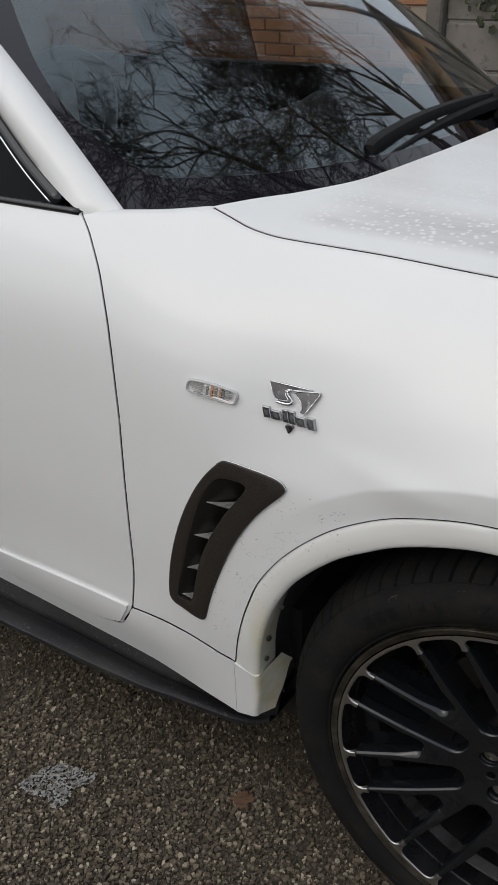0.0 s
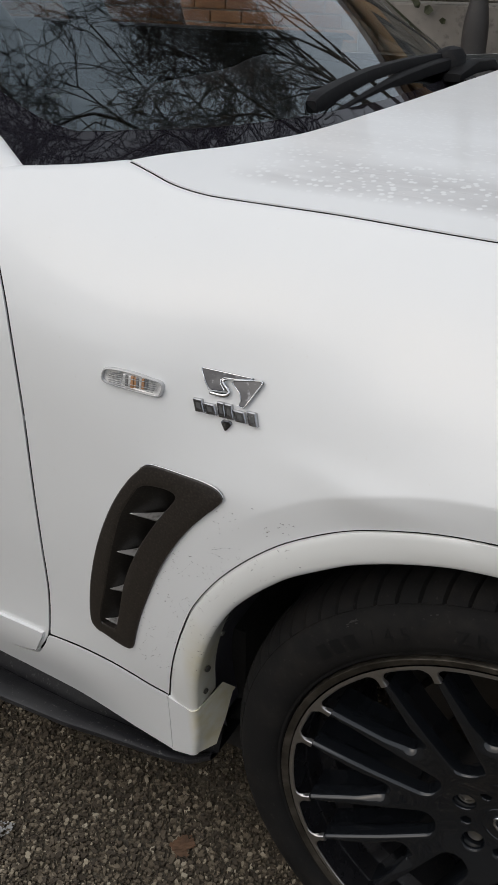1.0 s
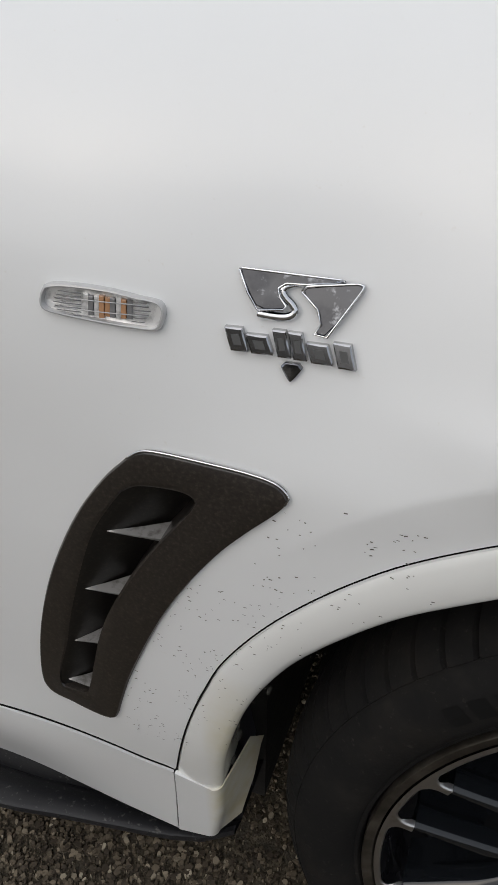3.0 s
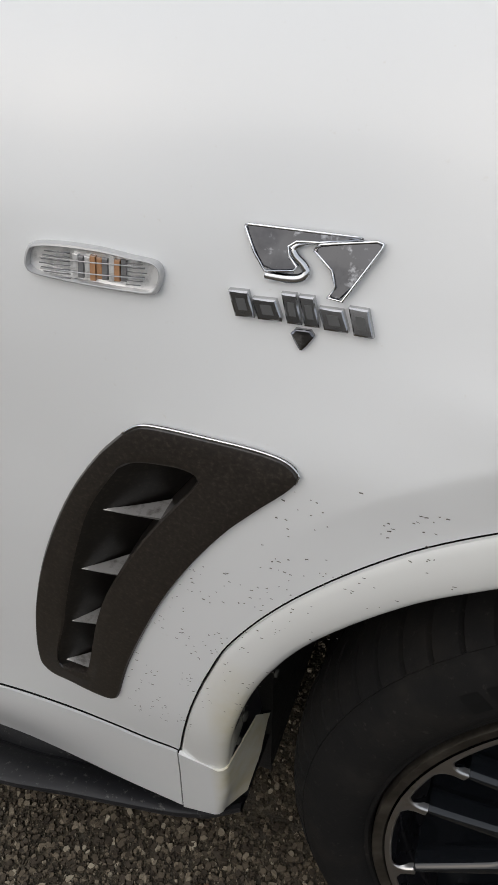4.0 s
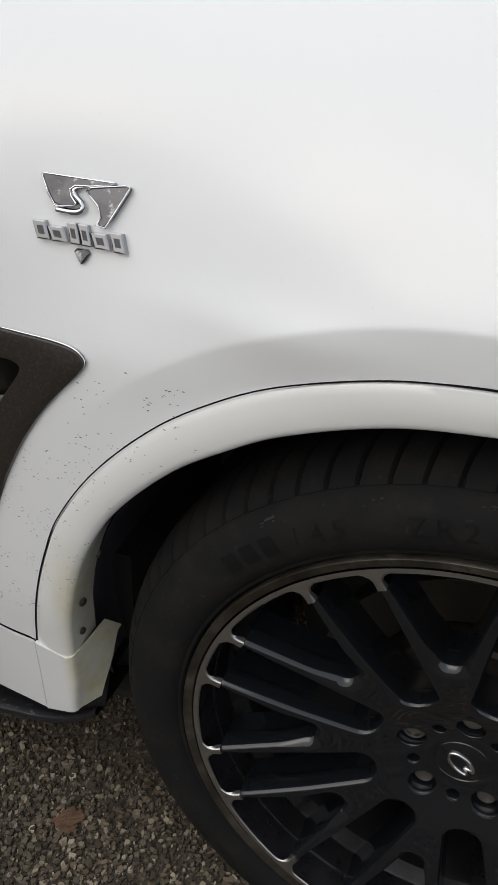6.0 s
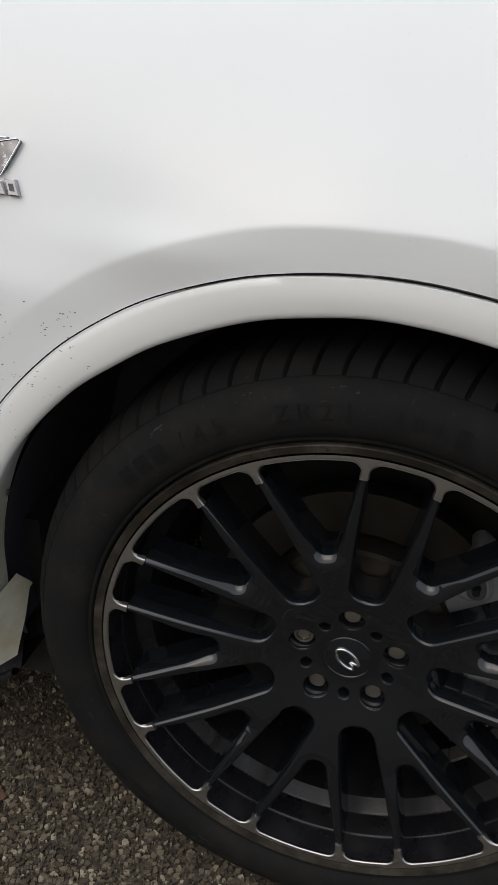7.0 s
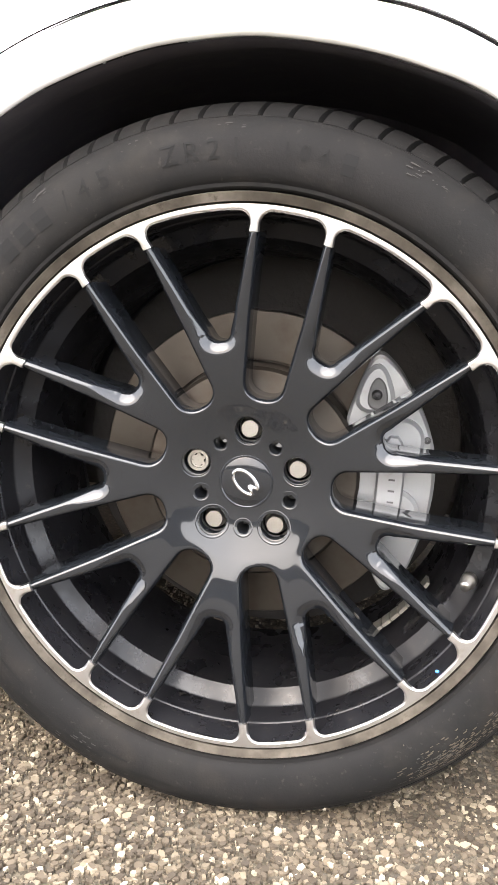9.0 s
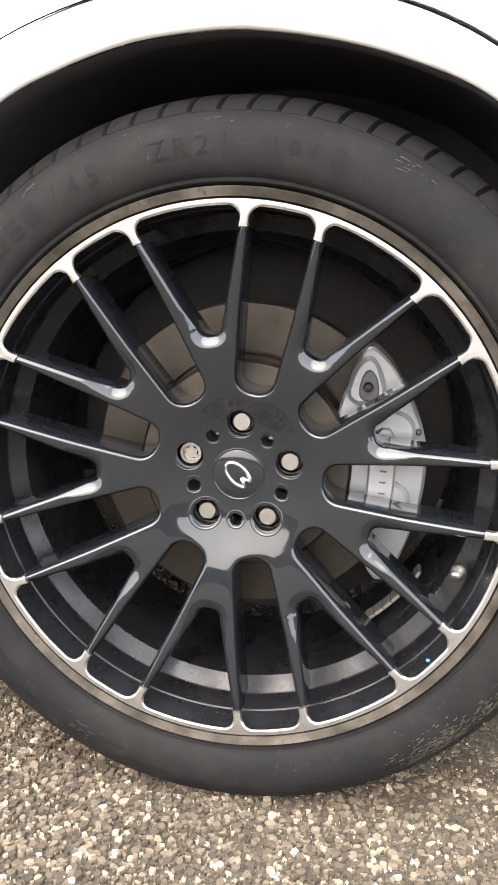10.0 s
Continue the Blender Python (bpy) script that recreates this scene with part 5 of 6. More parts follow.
# suspension upright and shaft behind the brake, dark and dirty
v, f = joined([lathe([(0.165, 0.17), (0.165, 0.155), (0.0005, 0.155)], 48, AXLE), tube([(0, 0.16, HUB), (0, 0.9, HUB + 0.02)], 0.045, 16), tube([(0.02, 0.2, HUB - 0.1), (-0.1, 0.9, HUB - 0.06)], 0.03, 12), tube([(0.1, 0.2, HUB + 0.05), (0.16, 0.9, HUB + 0.06)], 0.016, 10), lathe([(0.24, 0.236), (0.0005, 0.236)], 48, AXLE)])
smooth_by_angle(link_mesh("suspension", v, f, UNDER, car, "dark dirty suspension arms"), 40)

# the other three wheels, alike
for x, far in ((-2.885, False), (0.0, True), (-2.885, True)):
    twin = new("rim", rim.data)
    twin.parent, twin.location = car, (x, 2 * CENTRE if far else 0.0, HUB)
    twin.rotation_euler = (0, 0, math.pi if far else 0)
    tagged(twin, "gloss black alloy rim, dusty inside")
    for piece in rim.children:
        again = new(piece.name.split(".")[0], piece.data)
        again.parent, again.location, again.rotation_euler = twin, piece.location, piece.rotation_euler
        tagged(again, piece.get("label", ""))

# ---- wing vent ----
VENT_MOUTH = [(-0.500, 0.7555), (-0.488, 0.7638), (-0.468, 0.7672), (-0.4505, 0.7668), (-0.4430, 0.7612), (-0.4612, 0.7326), (-0.4749, 0.7127), (-0.4929, 0.6833), (-0.5101, 0.6513), (-0.5262, 0.6166), (-0.5391, 0.5805), (-0.5507, 0.5369), (-0.5597, 0.5034), (-0.566, 0.4885), (-0.580, 0.4865), (-0.5925, 0.4895), (-0.5870, 0.5177), (-0.5738, 0.5593), (-0.5648, 0.5956), (-0.5529, 0.6365), (-0.5409, 0.6738), (-0.5276, 0.7094), (-0.5125, 0.7364)]
CARBON = material("dark_carbon_weave", (0.035, 0.029, 0.024), 0.4, Coat_Weight=0.6, Coat_Roughness=0.10)
vary(CARBON, 330, [(0.38, (0.012, 0.0095, 0.008)), (0.56, (0.023, 0.0185, 0.015)), (0.72, (0.052, 0.042, 0.034))])
mix_in(CARBON, 35, 0.60, 0.78, (0.040, 0.034, 0.028))
# Darker than the surround: the recess's shade is put into the floor's colour.
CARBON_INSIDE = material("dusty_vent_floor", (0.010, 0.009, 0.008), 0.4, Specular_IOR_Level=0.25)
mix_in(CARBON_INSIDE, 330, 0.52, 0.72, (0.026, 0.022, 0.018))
FIN = material("silver_grey_fin", (0.34, 0.33, 0.32), 0.3, 0.3, Coat_Weight=1.0)
mix_in(FIN, 120, 0.5, 0.7, (0.16, 0.15, 0.14))


def depth_across(x, z):
    """How deep the vent's floor lies: shallow at the rear edge, deep under the front band."""
    left = np.interp(z, [0.489, 0.5177, 0.5593, 0.5956, 0.6365, 0.6738, 0.7094, 0.7364, 0.7568], [-0.5925, -0.587, -0.5738, -0.5648, -0.5529, -0.5409, -0.5276, -0.5125, -0.4989])
    right = np.interp(z, [0.4885, 0.5034, 0.5369, 0.5805, 0.6166, 0.6513, 0.6833, 0.7127, 0.7326, 0.7612], [-0.566, -0.5597, -0.5507, -0.5391, -0.5262, -0.5101, -0.4929, -0.4749, -0.4612, -0.443])
    t = np.clip((x - left) / (right - left), 0, 1)
    return 0.030 * t ** 1.35


def wing_vent():
    outer = resample(smooth_line(VENT_EDGE + VENT_EDGE[:1], 400)[:-1], 160, True)
    mouth = resample(smooth_line(VENT_MOUTH + VENT_MOUTH[:1], 400)[:-1], 160, True)
    # start both loops at their upper rear corner
    mouth = np.roll(mouth, -int(np.argmin(np.linalg.norm(mouth - np.array([-0.500, 0.7555]), axis=1))), 0)
    outer = np.roll(outer, -int(np.argmin(np.linalg.norm(outer - np.array([-0.4937, 0.7865]), axis=1))), 0)
    v = []
    for k in range(160):
        o, i = outer[k], mouth[k]
        d = (i - o) / np.linalg.norm(i - o)
        v.append(on_side(*o, -0.004))
        v.append(on_side(*o, 0.0022))
        v.append(on_side(*(o + d * 0.0015), 0.0040))
        v.append(on_side(*(o + d * 0.0032), 0.0044))
        for t in (0.35, 0.7):
            v.append(on_side(*(o + (i - o) * t), 0.0046))
        v.append(on_side(*(i - d * 0.003), 0.0044))
        v.append(on_side(*i, 0.0030))
        v.append(on_side(*i, 0.0024 - depth_across(*(i + d * 0.001))))
    ob = smooth_by_angle(link_mesh("wing_vent", v, grid_faces(160, 9, closed_u=True), CARBON, car, "dark carbon-look wing vent with four slots"), 32)
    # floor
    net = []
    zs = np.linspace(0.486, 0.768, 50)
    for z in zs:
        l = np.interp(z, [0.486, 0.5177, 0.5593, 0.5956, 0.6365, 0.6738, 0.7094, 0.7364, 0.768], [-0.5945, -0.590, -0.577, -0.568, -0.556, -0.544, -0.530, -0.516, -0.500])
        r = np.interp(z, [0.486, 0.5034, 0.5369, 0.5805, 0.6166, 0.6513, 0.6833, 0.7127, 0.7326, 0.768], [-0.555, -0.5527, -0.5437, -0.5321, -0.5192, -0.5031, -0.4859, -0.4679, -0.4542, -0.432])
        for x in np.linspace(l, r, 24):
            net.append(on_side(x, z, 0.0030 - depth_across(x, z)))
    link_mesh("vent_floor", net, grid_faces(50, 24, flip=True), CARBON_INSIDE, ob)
    # fins: a shelf from the floor out to the face, its upper side open to the sky
    for tip, right, low in (((-0.5276, 0.7094), (-0.4722, 0.7293), 0.7149), ((-0.5529, 0.6365), (-0.5112, 0.6566), 0.6425), ((-0.5731, 0.5596), (-0.5408, 0.5812), 0.5689), ((-0.5900, 0.4945), (-0.5605, 0.5113), 0.4925)):
        n = 14
        rows = []
        for t in np.linspace(0, 1, n):
            x = tip[0] + (right[0] - tip[0]) * t
            z = tip[1] + (right[1] - tip[1]) * t
            zl = z - (right[1] - low) * t
            deep = depth_across(x, z)
            back = on_side(x, zl + 0.001, 0.002 - deep)
            fore = on_side(x, zl, -0.001 * t)
            under = on_side(x, zl - 0.004 * t, -0.003 * t)
            under_back = on_side(x, zl - 0.012 * t, 0.001 - deep)
            rows += [back, fore, under, under_back]
        link_mesh("vent_fin", rows, grid_faces(n, 4), FIN, ob, "silver-grey vent fin", smooth=False)
    # bright bead along the upper edge
    bead = smooth_line([(-0.4937, 0.7868), (-0.4825, 0.7950), (-0.4698, 0.7968), (-0.4336, 0.7956), (-0.4028, 0.7938), (-0.385, 0.7901), (-0.3766, 0.7825), (-0.3785, 0.7755)], 60)
    link_mesh("vent_bead", *tube([on_side(x, z, 0.0030) for x, z in bead], 0.0008, 6), CHROME, ob, "thin bright edge bead")
    return ob


wing_vent()

# ---- side repeater lamp ----
LAMP_EDGE = [(-0.5468, 0.8999), (-0.5437, 0.9054), (-0.5297, 0.9078), (-0.5031, 0.9071), (-0.4824, 0.904), (-0.4688, 0.9018), (-0.4652, 0.8972), (-0.4659, 0.8896), (-0.4692, 0.8834), (-0.4823, 0.883), (-0.5035, 0.8843), (-0.5289, 0.8866), (-0.5448, 0.8889), (-0.5477, 0.8929)]
LAMP_BODY = material("grey_lamp_edge", (0.46, 0.46, 0.46), 0.3, Coat_Weight=1.0)
REFLECTOR = material("lamp_reflector", (0.86, 0.86, 0.86), 0.35, 0.6)
mix_in(REFLECTOR, 140, 0.5, 0.7, (0.50, 0.50, 0.50))
AMBER = material("amber_bulb", (0.46, 0.25, 0.13), 0.25, Coat_Weight=0.6)
side_place = lambda u, w, h: on_side(u, w, h)
edge = resample(smooth_line(LAMP_EDGE + LAMP_EDGE[:1], 200)[:-1], 72, True)
centre = edge.mean(0)


rows = []
small, smaller = c_in = (centre + (edge - centre) * np.array([0.955, 0.86]), centre + (edge - centre) * np.array([0.945, 0.82]))
for k in range(72):
    rows += [on_side(*edge[k], -0.002), on_side(*edge[k], 0.003), on_side(*((edge[k] * 0.6 + small[k] * 0.4)), 0.0055), on_side(*small[k], 0.006), on_side(*smaller[k], 0.0055), on_side(*smaller[k], 0.0005)]
lamp = smooth_by_angle(link_mesh("side_repeater", rows, grid_faces(72, 6, closed_u=True), LAMP_BODY, car, "clear side repeater lamp with amber bulb"), 40)
v, f = plate(smaller, 0.0008, 0.002, side_place)
link_mesh("reflector", v, f, REFLECTOR, lamp, smooth=False)
lo, hi = centre - np.array([0.034, 0.0085]), centre + np.array([0.034, 0.0085])
SHADE = material("grey_lamp_slot", (0.24, 0.24, 0.245), 0.35, 0.4)
for k in range(19):
    x = lo[0] + (hi[0] - lo[0]) * (k + 0.5) / 19
    if 6 <= k <= 14:
        tall = 0.0065 if k % 3 else 0.0075
        paint = AMBER if k in (9, 10, 13) else (SHADE if k in (7, 11, 14) else REFLECTOR)
        v, f = plate([(x - 0.0016, centre[1] - tall), (x + 0.0016, centre[1] - tall), (x + 0.0016, centre[1] + tall - 0.001), (x - 0.0016, centre[1] + tall - 0.0006)], 0.0026 + 0.0010 * (k % 2), 0.004, side_place, 0.0005)
        link_mesh("lens_rib", v, f, paint, lamp, smooth=False)
for z in np.linspace(centre[1] - 0.0072, centre[1] + 0.0072, 7):
    inset = 0.002 + 0.004 * abs(z - centre[1]) / 0.008
    for a, b in ((lo[0] + inset, centre[0] - 0.013), (centre[0] + 0.020, hi[0] - inset)):
        v, f = tube([on_side(a, z, 0.0042), on_side((a + b) / 2, z, 0.0046), on_side(b, z, 0.0042)], 0.00035, 6)
        link_mesh("lens_line", v, f, SHADE, lamp)
for z in (centre[1] - 0.0030, centre[1] + 0.0035):
    v, f = tube([on_side(lo[0] + 0.003, z, 0.0052), on_side(centre[0], z, 0.0055), on_side(hi[0] - 0.003, z, 0.0052)], 0.0004, 6)
    link_mesh("lens_line", v, f, LAMP_BODY, lamp)

# ---- badge: plain chrome shapes, its lettering as plain slanted bars ----
SMOKED = material("smoked_chrome", (0.20, 0.20, 0.21), 0.07, 1.0)
# Dark and bright blotches stand in for ground and sky mirrored in the metal.
mix_in(SMOKED, 28, 0.46, 0.62, (0.13, 0.13, 0.14))
mix_in(SMOKED, 110, 0.58, 0.68, (0.48, 0.49, 0.52))
bump(SMOKED, 30, 0.22, 0.004, 1)
badge = thing("wing_badge", "", "", (0, 0, 0))
badge.parent = car


def chrome_piece(name, outline, lift=0.005, bevel=0.0012, cuts=1):
    v, f = plate(rounded(outline, cuts), lift, lift + 0.001, side_place, bevel)
    if name in ("badge_left", "badge_right"):
        rim_line = [on_side(x, z, 0.0052) for x, z in outline + outline[:1]]
        link_mesh("badge_edge", *tube(rim_line, 0.0008, 6), CHROME, badge, "bright chrome edge")
    return smooth_by_angle(link_mesh(name, v, f, SMOKED, badge), 25)


chrome_piece("badge_left", [(-0.4212, 0.9250), (-0.4190, 0.9256), (-0.3600, 0.9238), (-0.3570, 0.9230), (-0.3800, 0.9193), (-0.3925, 0.9188), (-0.3966, 0.9160), (-0.3960, 0.9110), (-0.3912, 0.9060), (-0.3925, 0.9034), (-0.4085, 0.9024), (-0.4150, 0.9117)])
v, f = tube([on_side(x, z, 0.003) for x, z in smooth_line([(-0.4082, 0.8998), (-0.396, 0.8990), (-0.3885, 0.9000), (-0.3855, 0.9030), (-0.3875, 0.9068), (-0.3925, 0.9110), (-0.3945, 0.9145), (-0.3920, 0.9170), (-0.385, 0.9180)], 40)], [0.0026] * 32 + [0.0024, 0.0022, 0.002, 0.0017, 0.0014, 0.0011, 0.0008, 0.0005], 8)
link_mesh("badge_curl", v, f, CHROME, badge)
chrome_piece("badge_right", [(-0.3828, 0.9153), (-0.3795, 0.9184), (-0.3495, 0.9229), (-0.3462, 0.9222), (-0.3465, 0.9195), (-0.3639, 0.8905), (-0.3723, 0.8915), (-0.3684, 0.8975), (-0.3720, 0.9060)])
chrome_piece("badge_point", [(-0.3926, 0.8722), (-0.3750, 0.8722), (-0.3827, 0.8604), (-0.3850, 0.8604)], 0.004)
BAR_CHROME = material("grey_chrome", (0.40, 0.40, 0.41), 0.12, 1.0)
for x, low, high, wide in ((-0.4195, 0.8762, 0.8905, 0.0112), (-0.4050, 0.8757, 0.8872, 0.0140), (-0.3912, 0.8752, 0.8914, 0.0085), (-0.3812, 0.8748, 0.8910, 0.0085), (-0.3672, 0.8742, 0.8860, 0.0140), (-0.3518, 0.8735, 0.8882, 0.0112)):
    s = 0.0026
    outline = [(x - wide / 2 + s, low), (x + wide / 2 + s, low), (x + wide / 2 - s, high), (x - wide / 2 - s, high)]
    v, f = plate(resample(outline, 24, True), 0.0060, 0.007, side_place, 0.0011)
    smooth_by_angle(link_mesh("badge_bar", v, f, BAR_CHROME, badge), 25)
    v, f = plate([(x + (a - x) * 0.45, (low + high) / 2 + (b - (low + high) / 2) * 0.45) for a, b in outline], 0.0063, 0.0004, side_place)
    link_mesh("badge_inlay", v, f, DARK_MARK, badge, "dark inset of a bar", smooth=False)
tagged(badge, "chrome emblem with slanted bars")

# small blue paint dab on the rim's inner ledge
bm = bmesh.new()
bmesh.ops.create_uvsphere(bm, u_segments=14, v_segments=8, radius=0.0024)
dab = part("paint_dab", bm, material("blue_paint_dab", (0.05, 0.22, 0.70), 0.4), rim, "small light blue paint dab")
dab.location = polar(0.2778, radians(129.1), 0.0040)
dab.scale = (1.0, 1.0, 0.7)

# ---- far side of the yard: brick wall, concrete fence, lamp post, house, bare trees ----
BRICK = material("orange_brick", (0.36, 0.17, 0.085), 0.85)
tree_b = BRICK.node_tree
info = tree_b.nodes.new("ShaderNodeObjectInfo")
tree_b.links.new(ramp(BRICK, info.outputs["Random"], [(0.0, (0.27, 0.12, 0.06)), (0.5, (0.37, 0.18, 0.09)), (1.0, (0.46, 0.26, 0.14))]), tree_b.nodes["Principled BSDF"].inputs["Base Color"])
mix_in(BRICK, 9, 0.5, 0.75, (0.22, 0.12, 0.08))
bump(BRICK, 60, 0.5, 0.004)
MORTAR = material("pale_mortar", (0.34, 0.29, 0.23), 0.95)
bump(MORTAR, 40, 0.5, 0.004)
CONCRETE = material("weathered_concrete", (0.20, 0.185, 0.165), 0.9)
vary(CONCRETE, 3, [(0.3, (0.145, 0.132, 0.115)), (0.7, (0.24, 0.22, 0.195))])
mix_in(CONCRETE, 22, 0.55, 0.72, (0.11, 0.10, 0.09))
bump(CONCRETE, 40, 0.5, 0.004)
FENCE_Y = 4.3


def block(name, x0, x1, y0, y1, z0, z1, mat, parent=None, label="", edge=0.006):
    bm = bmesh.new()
    bmesh.ops.create_cube(bm, size=1)
    for q in bm.verts:
        q.co = Vector(((x0 + x1) / 2 + q.co.x * (x1 - x0), (y0 + y1) / 2 + q.co.y * (y1 - y0), (z0 + z1) / 2 + q.co.z * (z1 - z0)))
    if edge:
        bmesh.ops.bevel(bm, geom=bm.edges[:], offset=edge, segments=1, affect="EDGES")
    return part(name, bm, mat, parent, label, smooth=False)


brick_wall = block("wall_brick", -12.0, -2.07, FENCE_Y + 0.005, FENCE_Y + 0.22, 0.0, 2.9, MORTAR, None, "", 0.0)
tagged(brick_wall, "orange brick garage wall with pale mortar", "wall", kind="structure")
bm = bmesh.new()
bmesh.ops.create_cube(bm, size=1)
for q in bm.verts:
    q.co = Vector((q.co.x * 0.215, q.co.y * 0.02, q.co.z * 0.065))
bmesh.ops.bevel(bm, geom=bm.edges[:], offset=0.003, segments=1, affect="EDGES")
brick_mesh = bpy.data.meshes.new("brick")
bm.to_mesh(brick_mesh)
bm.free()
brick_mesh.materials.append(BRICK)
rest = []
for row in range(38):
    z = 0.04 + row * 0.075
    x = -2.185 - (0.1125 if row % 2 else 0.0)
    while x > -5.2:
        if 7 <= row <= 26 and x > -4.9:
            ob = new("brick", brick_mesh)
            ob.parent = brick_wall
            ob.location = (x, FENCE_Y + random.uniform(-0.001, 0.002), z)
        else:
            rest.append((x, z))
        x -= 0.225
pieces = []
for x, z in rest:
    pieces.append(([(x + a * 0.107, FENCE_Y + b * 0.008, z + c * 0.0325) for a in (-1, 1) for b in (-1, 1) for c in (-1, 1)], [(0, 4, 5, 1), (0, 1, 3, 2), (4, 6, 7, 5), (1, 5, 7, 3), (0, 2, 6, 4)]))
tagged(link_mesh("brick_rest", *joined(pieces), BRICK, brick_wall, "", False), kind="stuff")

fence = thing("fence", "weathered grey concrete panel fence with posts", "fence", kind="structure")
for k in range(9):
    x = -2.01 + 0.96 * k
    block("post", x - 0.05, x + 0.05, FENCE_Y - 0.07, FENCE_Y + 0.06, 0, 2.05, CONCRETE, fence, "concrete fence post", 0.012)
    for j in range(7):
        z = 0.085 + 0.26 * j
        block("fence_panel", x + 0.055, x + 0.905, FENCE_Y - 0.02 + random.uniform(0, 0.008), FENCE_Y + 0.03, z + 0.006, z + 0.254, CONCRETE, fence, "", 0.010)

IRON = material("dark_painted_iron", (0.035, 0.032, 0.030), 0.55)
mix_in(IRON, 30, 0.55, 0.75, (0.06, 0.05, 0.045))
lamp_post = thing("lamp_post", "dark painted iron lamp post before the fence", "lamp post", (-1.32, 4.02, 0))
v, f = lathe([(0.075, 0.0), (0.075, 0.06), (0.066, 0.08), (0.066, 1.00), (0.062, 1.06), (0.050, 1.13), (0.042, 1.17), (0.040, 1.4), (0.036, 3.4), (0.0004, 3.42)], 28)
smooth_by_angle(link_mesh("shaft", np.stack([v[:, 0], v[:, 2], v[:, 1]], 1), [q[::-1] for q in f], IRON, lamp_post), 30)

IVY = material("ivy_leaf", (0.035, 0.045, 0.02), 0.6)
vary(IVY, 20, [(0.3, (0.025, 0.03, 0.015)), (0.7, (0.07, 0.075, 0.035))])


def ivy(x, z, size, n, seed):
    rng = random.Random(seed)
    v, f = [], []
    for _ in range(n):
        cx, cz = x + rng.gauss(0, size * 0.35), z - abs(rng.gauss(0, size * 0.6))
        r = rng.uniform(0.012, 0.028)
        t = rng.uniform(0, 6.3)
        y = FENCE_Y - 0.03 - rng.uniform(0, 0.05)
        o = len(v)
        for k in range(5):
            q = t + 2 * math.pi * k / 5
            v.append((cx + r * math.cos(q) * (1.3 if k == 0 else 0.8), y + rng.uniform(-0.008, 0.008), cz + r * math.sin(q)))
        f.append(tuple(range(o, o + 5)))
    ob = link_mesh("ivy", v, f, IVY, None, "", False)
    return tagged(ob, "dark straggling ivy hanging on the concrete fence", "ivy")


ivy(-1.62, 1.42, 0.24, 160, 5)
ivy(-1.92, 1.50, 0.16, 90, 6)
ivy(-2.6, 1.9, 0.3, 160, 7)

# house beyond the fence
HOUSE_BRICK = material("buff_brick", (0.46, 0.30, 0.17), 0.9)
tree_h = HOUSE_BRICK.node_tree
course = tree_h.nodes.new("ShaderNodeTexBrick")
course.inputs["Scale"].default_value = 2.2
course.inputs["Color1"].default_value, course.inputs["Color2"].default_value = (0.50, 0.31, 0.16, 1), (0.42, 0.25, 0.13, 1)
course.inputs["Mortar"].default_value = (0.48, 0.42, 0.33, 1)
coords = tree_h.nodes.new("ShaderNodeTexCoord")
turned = tree_h.nodes.new("ShaderNodeMapping")
turned.inputs["Rotation"].default_value = (radians(90), 0, 0)
tree_h.links.new(coords.outputs["Object"], turned.inputs["Vector"])
tree_h.links.new(turned.outputs[0], course.inputs["Vector"])
tree_h.links.new(course.outputs["Color"], tree_h.nodes["Principled BSDF"].inputs["Base Color"])
ROOF = material("brown_roof_tiles", (0.10, 0.065, 0.05), 0.8)
mix_in(ROOF, 2, 0.45, 0.7, (0.06, 0.05, 0.045))
BOARD = material("brown_board", (0.13, 0.075, 0.04), 0.7)
RENDER_WHITE = material("pale_render", (0.62, 0.60, 0.56), 0.9)
mix_in(RENDER_WHITE, 3, 0.5, 0.8, (0.5, 0.48, 0.44))
house = thing("house", "buff brick house with brown roof beyond the fence", "house")
block("wall", -2.6, 3.4, 10.4, 16, 0, 4.6, HOUSE_BRICK, house, "", 0)
block("gable", 0.4, 3.35, 10.1, 10.395, 0, 4.9, RENDER_WHITE, house, "pale rendered bay", 0.01)
block("eaves_board", -2.8, 3.7, 10.0, 10.09, 4.45, 4.65, BOARD, house, "brown eaves board", 0.01)
link_mesh("roof", [(-2.9, 9.95, 4.66), (3.7, 9.95, 4.66), (3.7, 13.2, 6.2), (-2.9, 13.2, 6.2), (3.7, 16.4, 4.66), (-2.9, 16.4, 4.66)], [(0, 1, 2, 3), (3, 2, 4, 5), (0, 3, 5), (1, 4, 2)], ROOF, house, "", False)
WINDOW = material("house_window_glass", (0.03, 0.035, 0.04), 0.05)
for x in (-1.6, -0.2, 1.8):
    block("window", x - 0.55, x + 0.55, 10.04 if x > 1 else 10.34, 10.42, 2.6, 3.8, WINDOW, house, "dark window", 0.01)

BARK = material("winter_bark", (0.055, 0.045, 0.035), 0.9)
bump(BARK, 30, 0.6, 0.01)


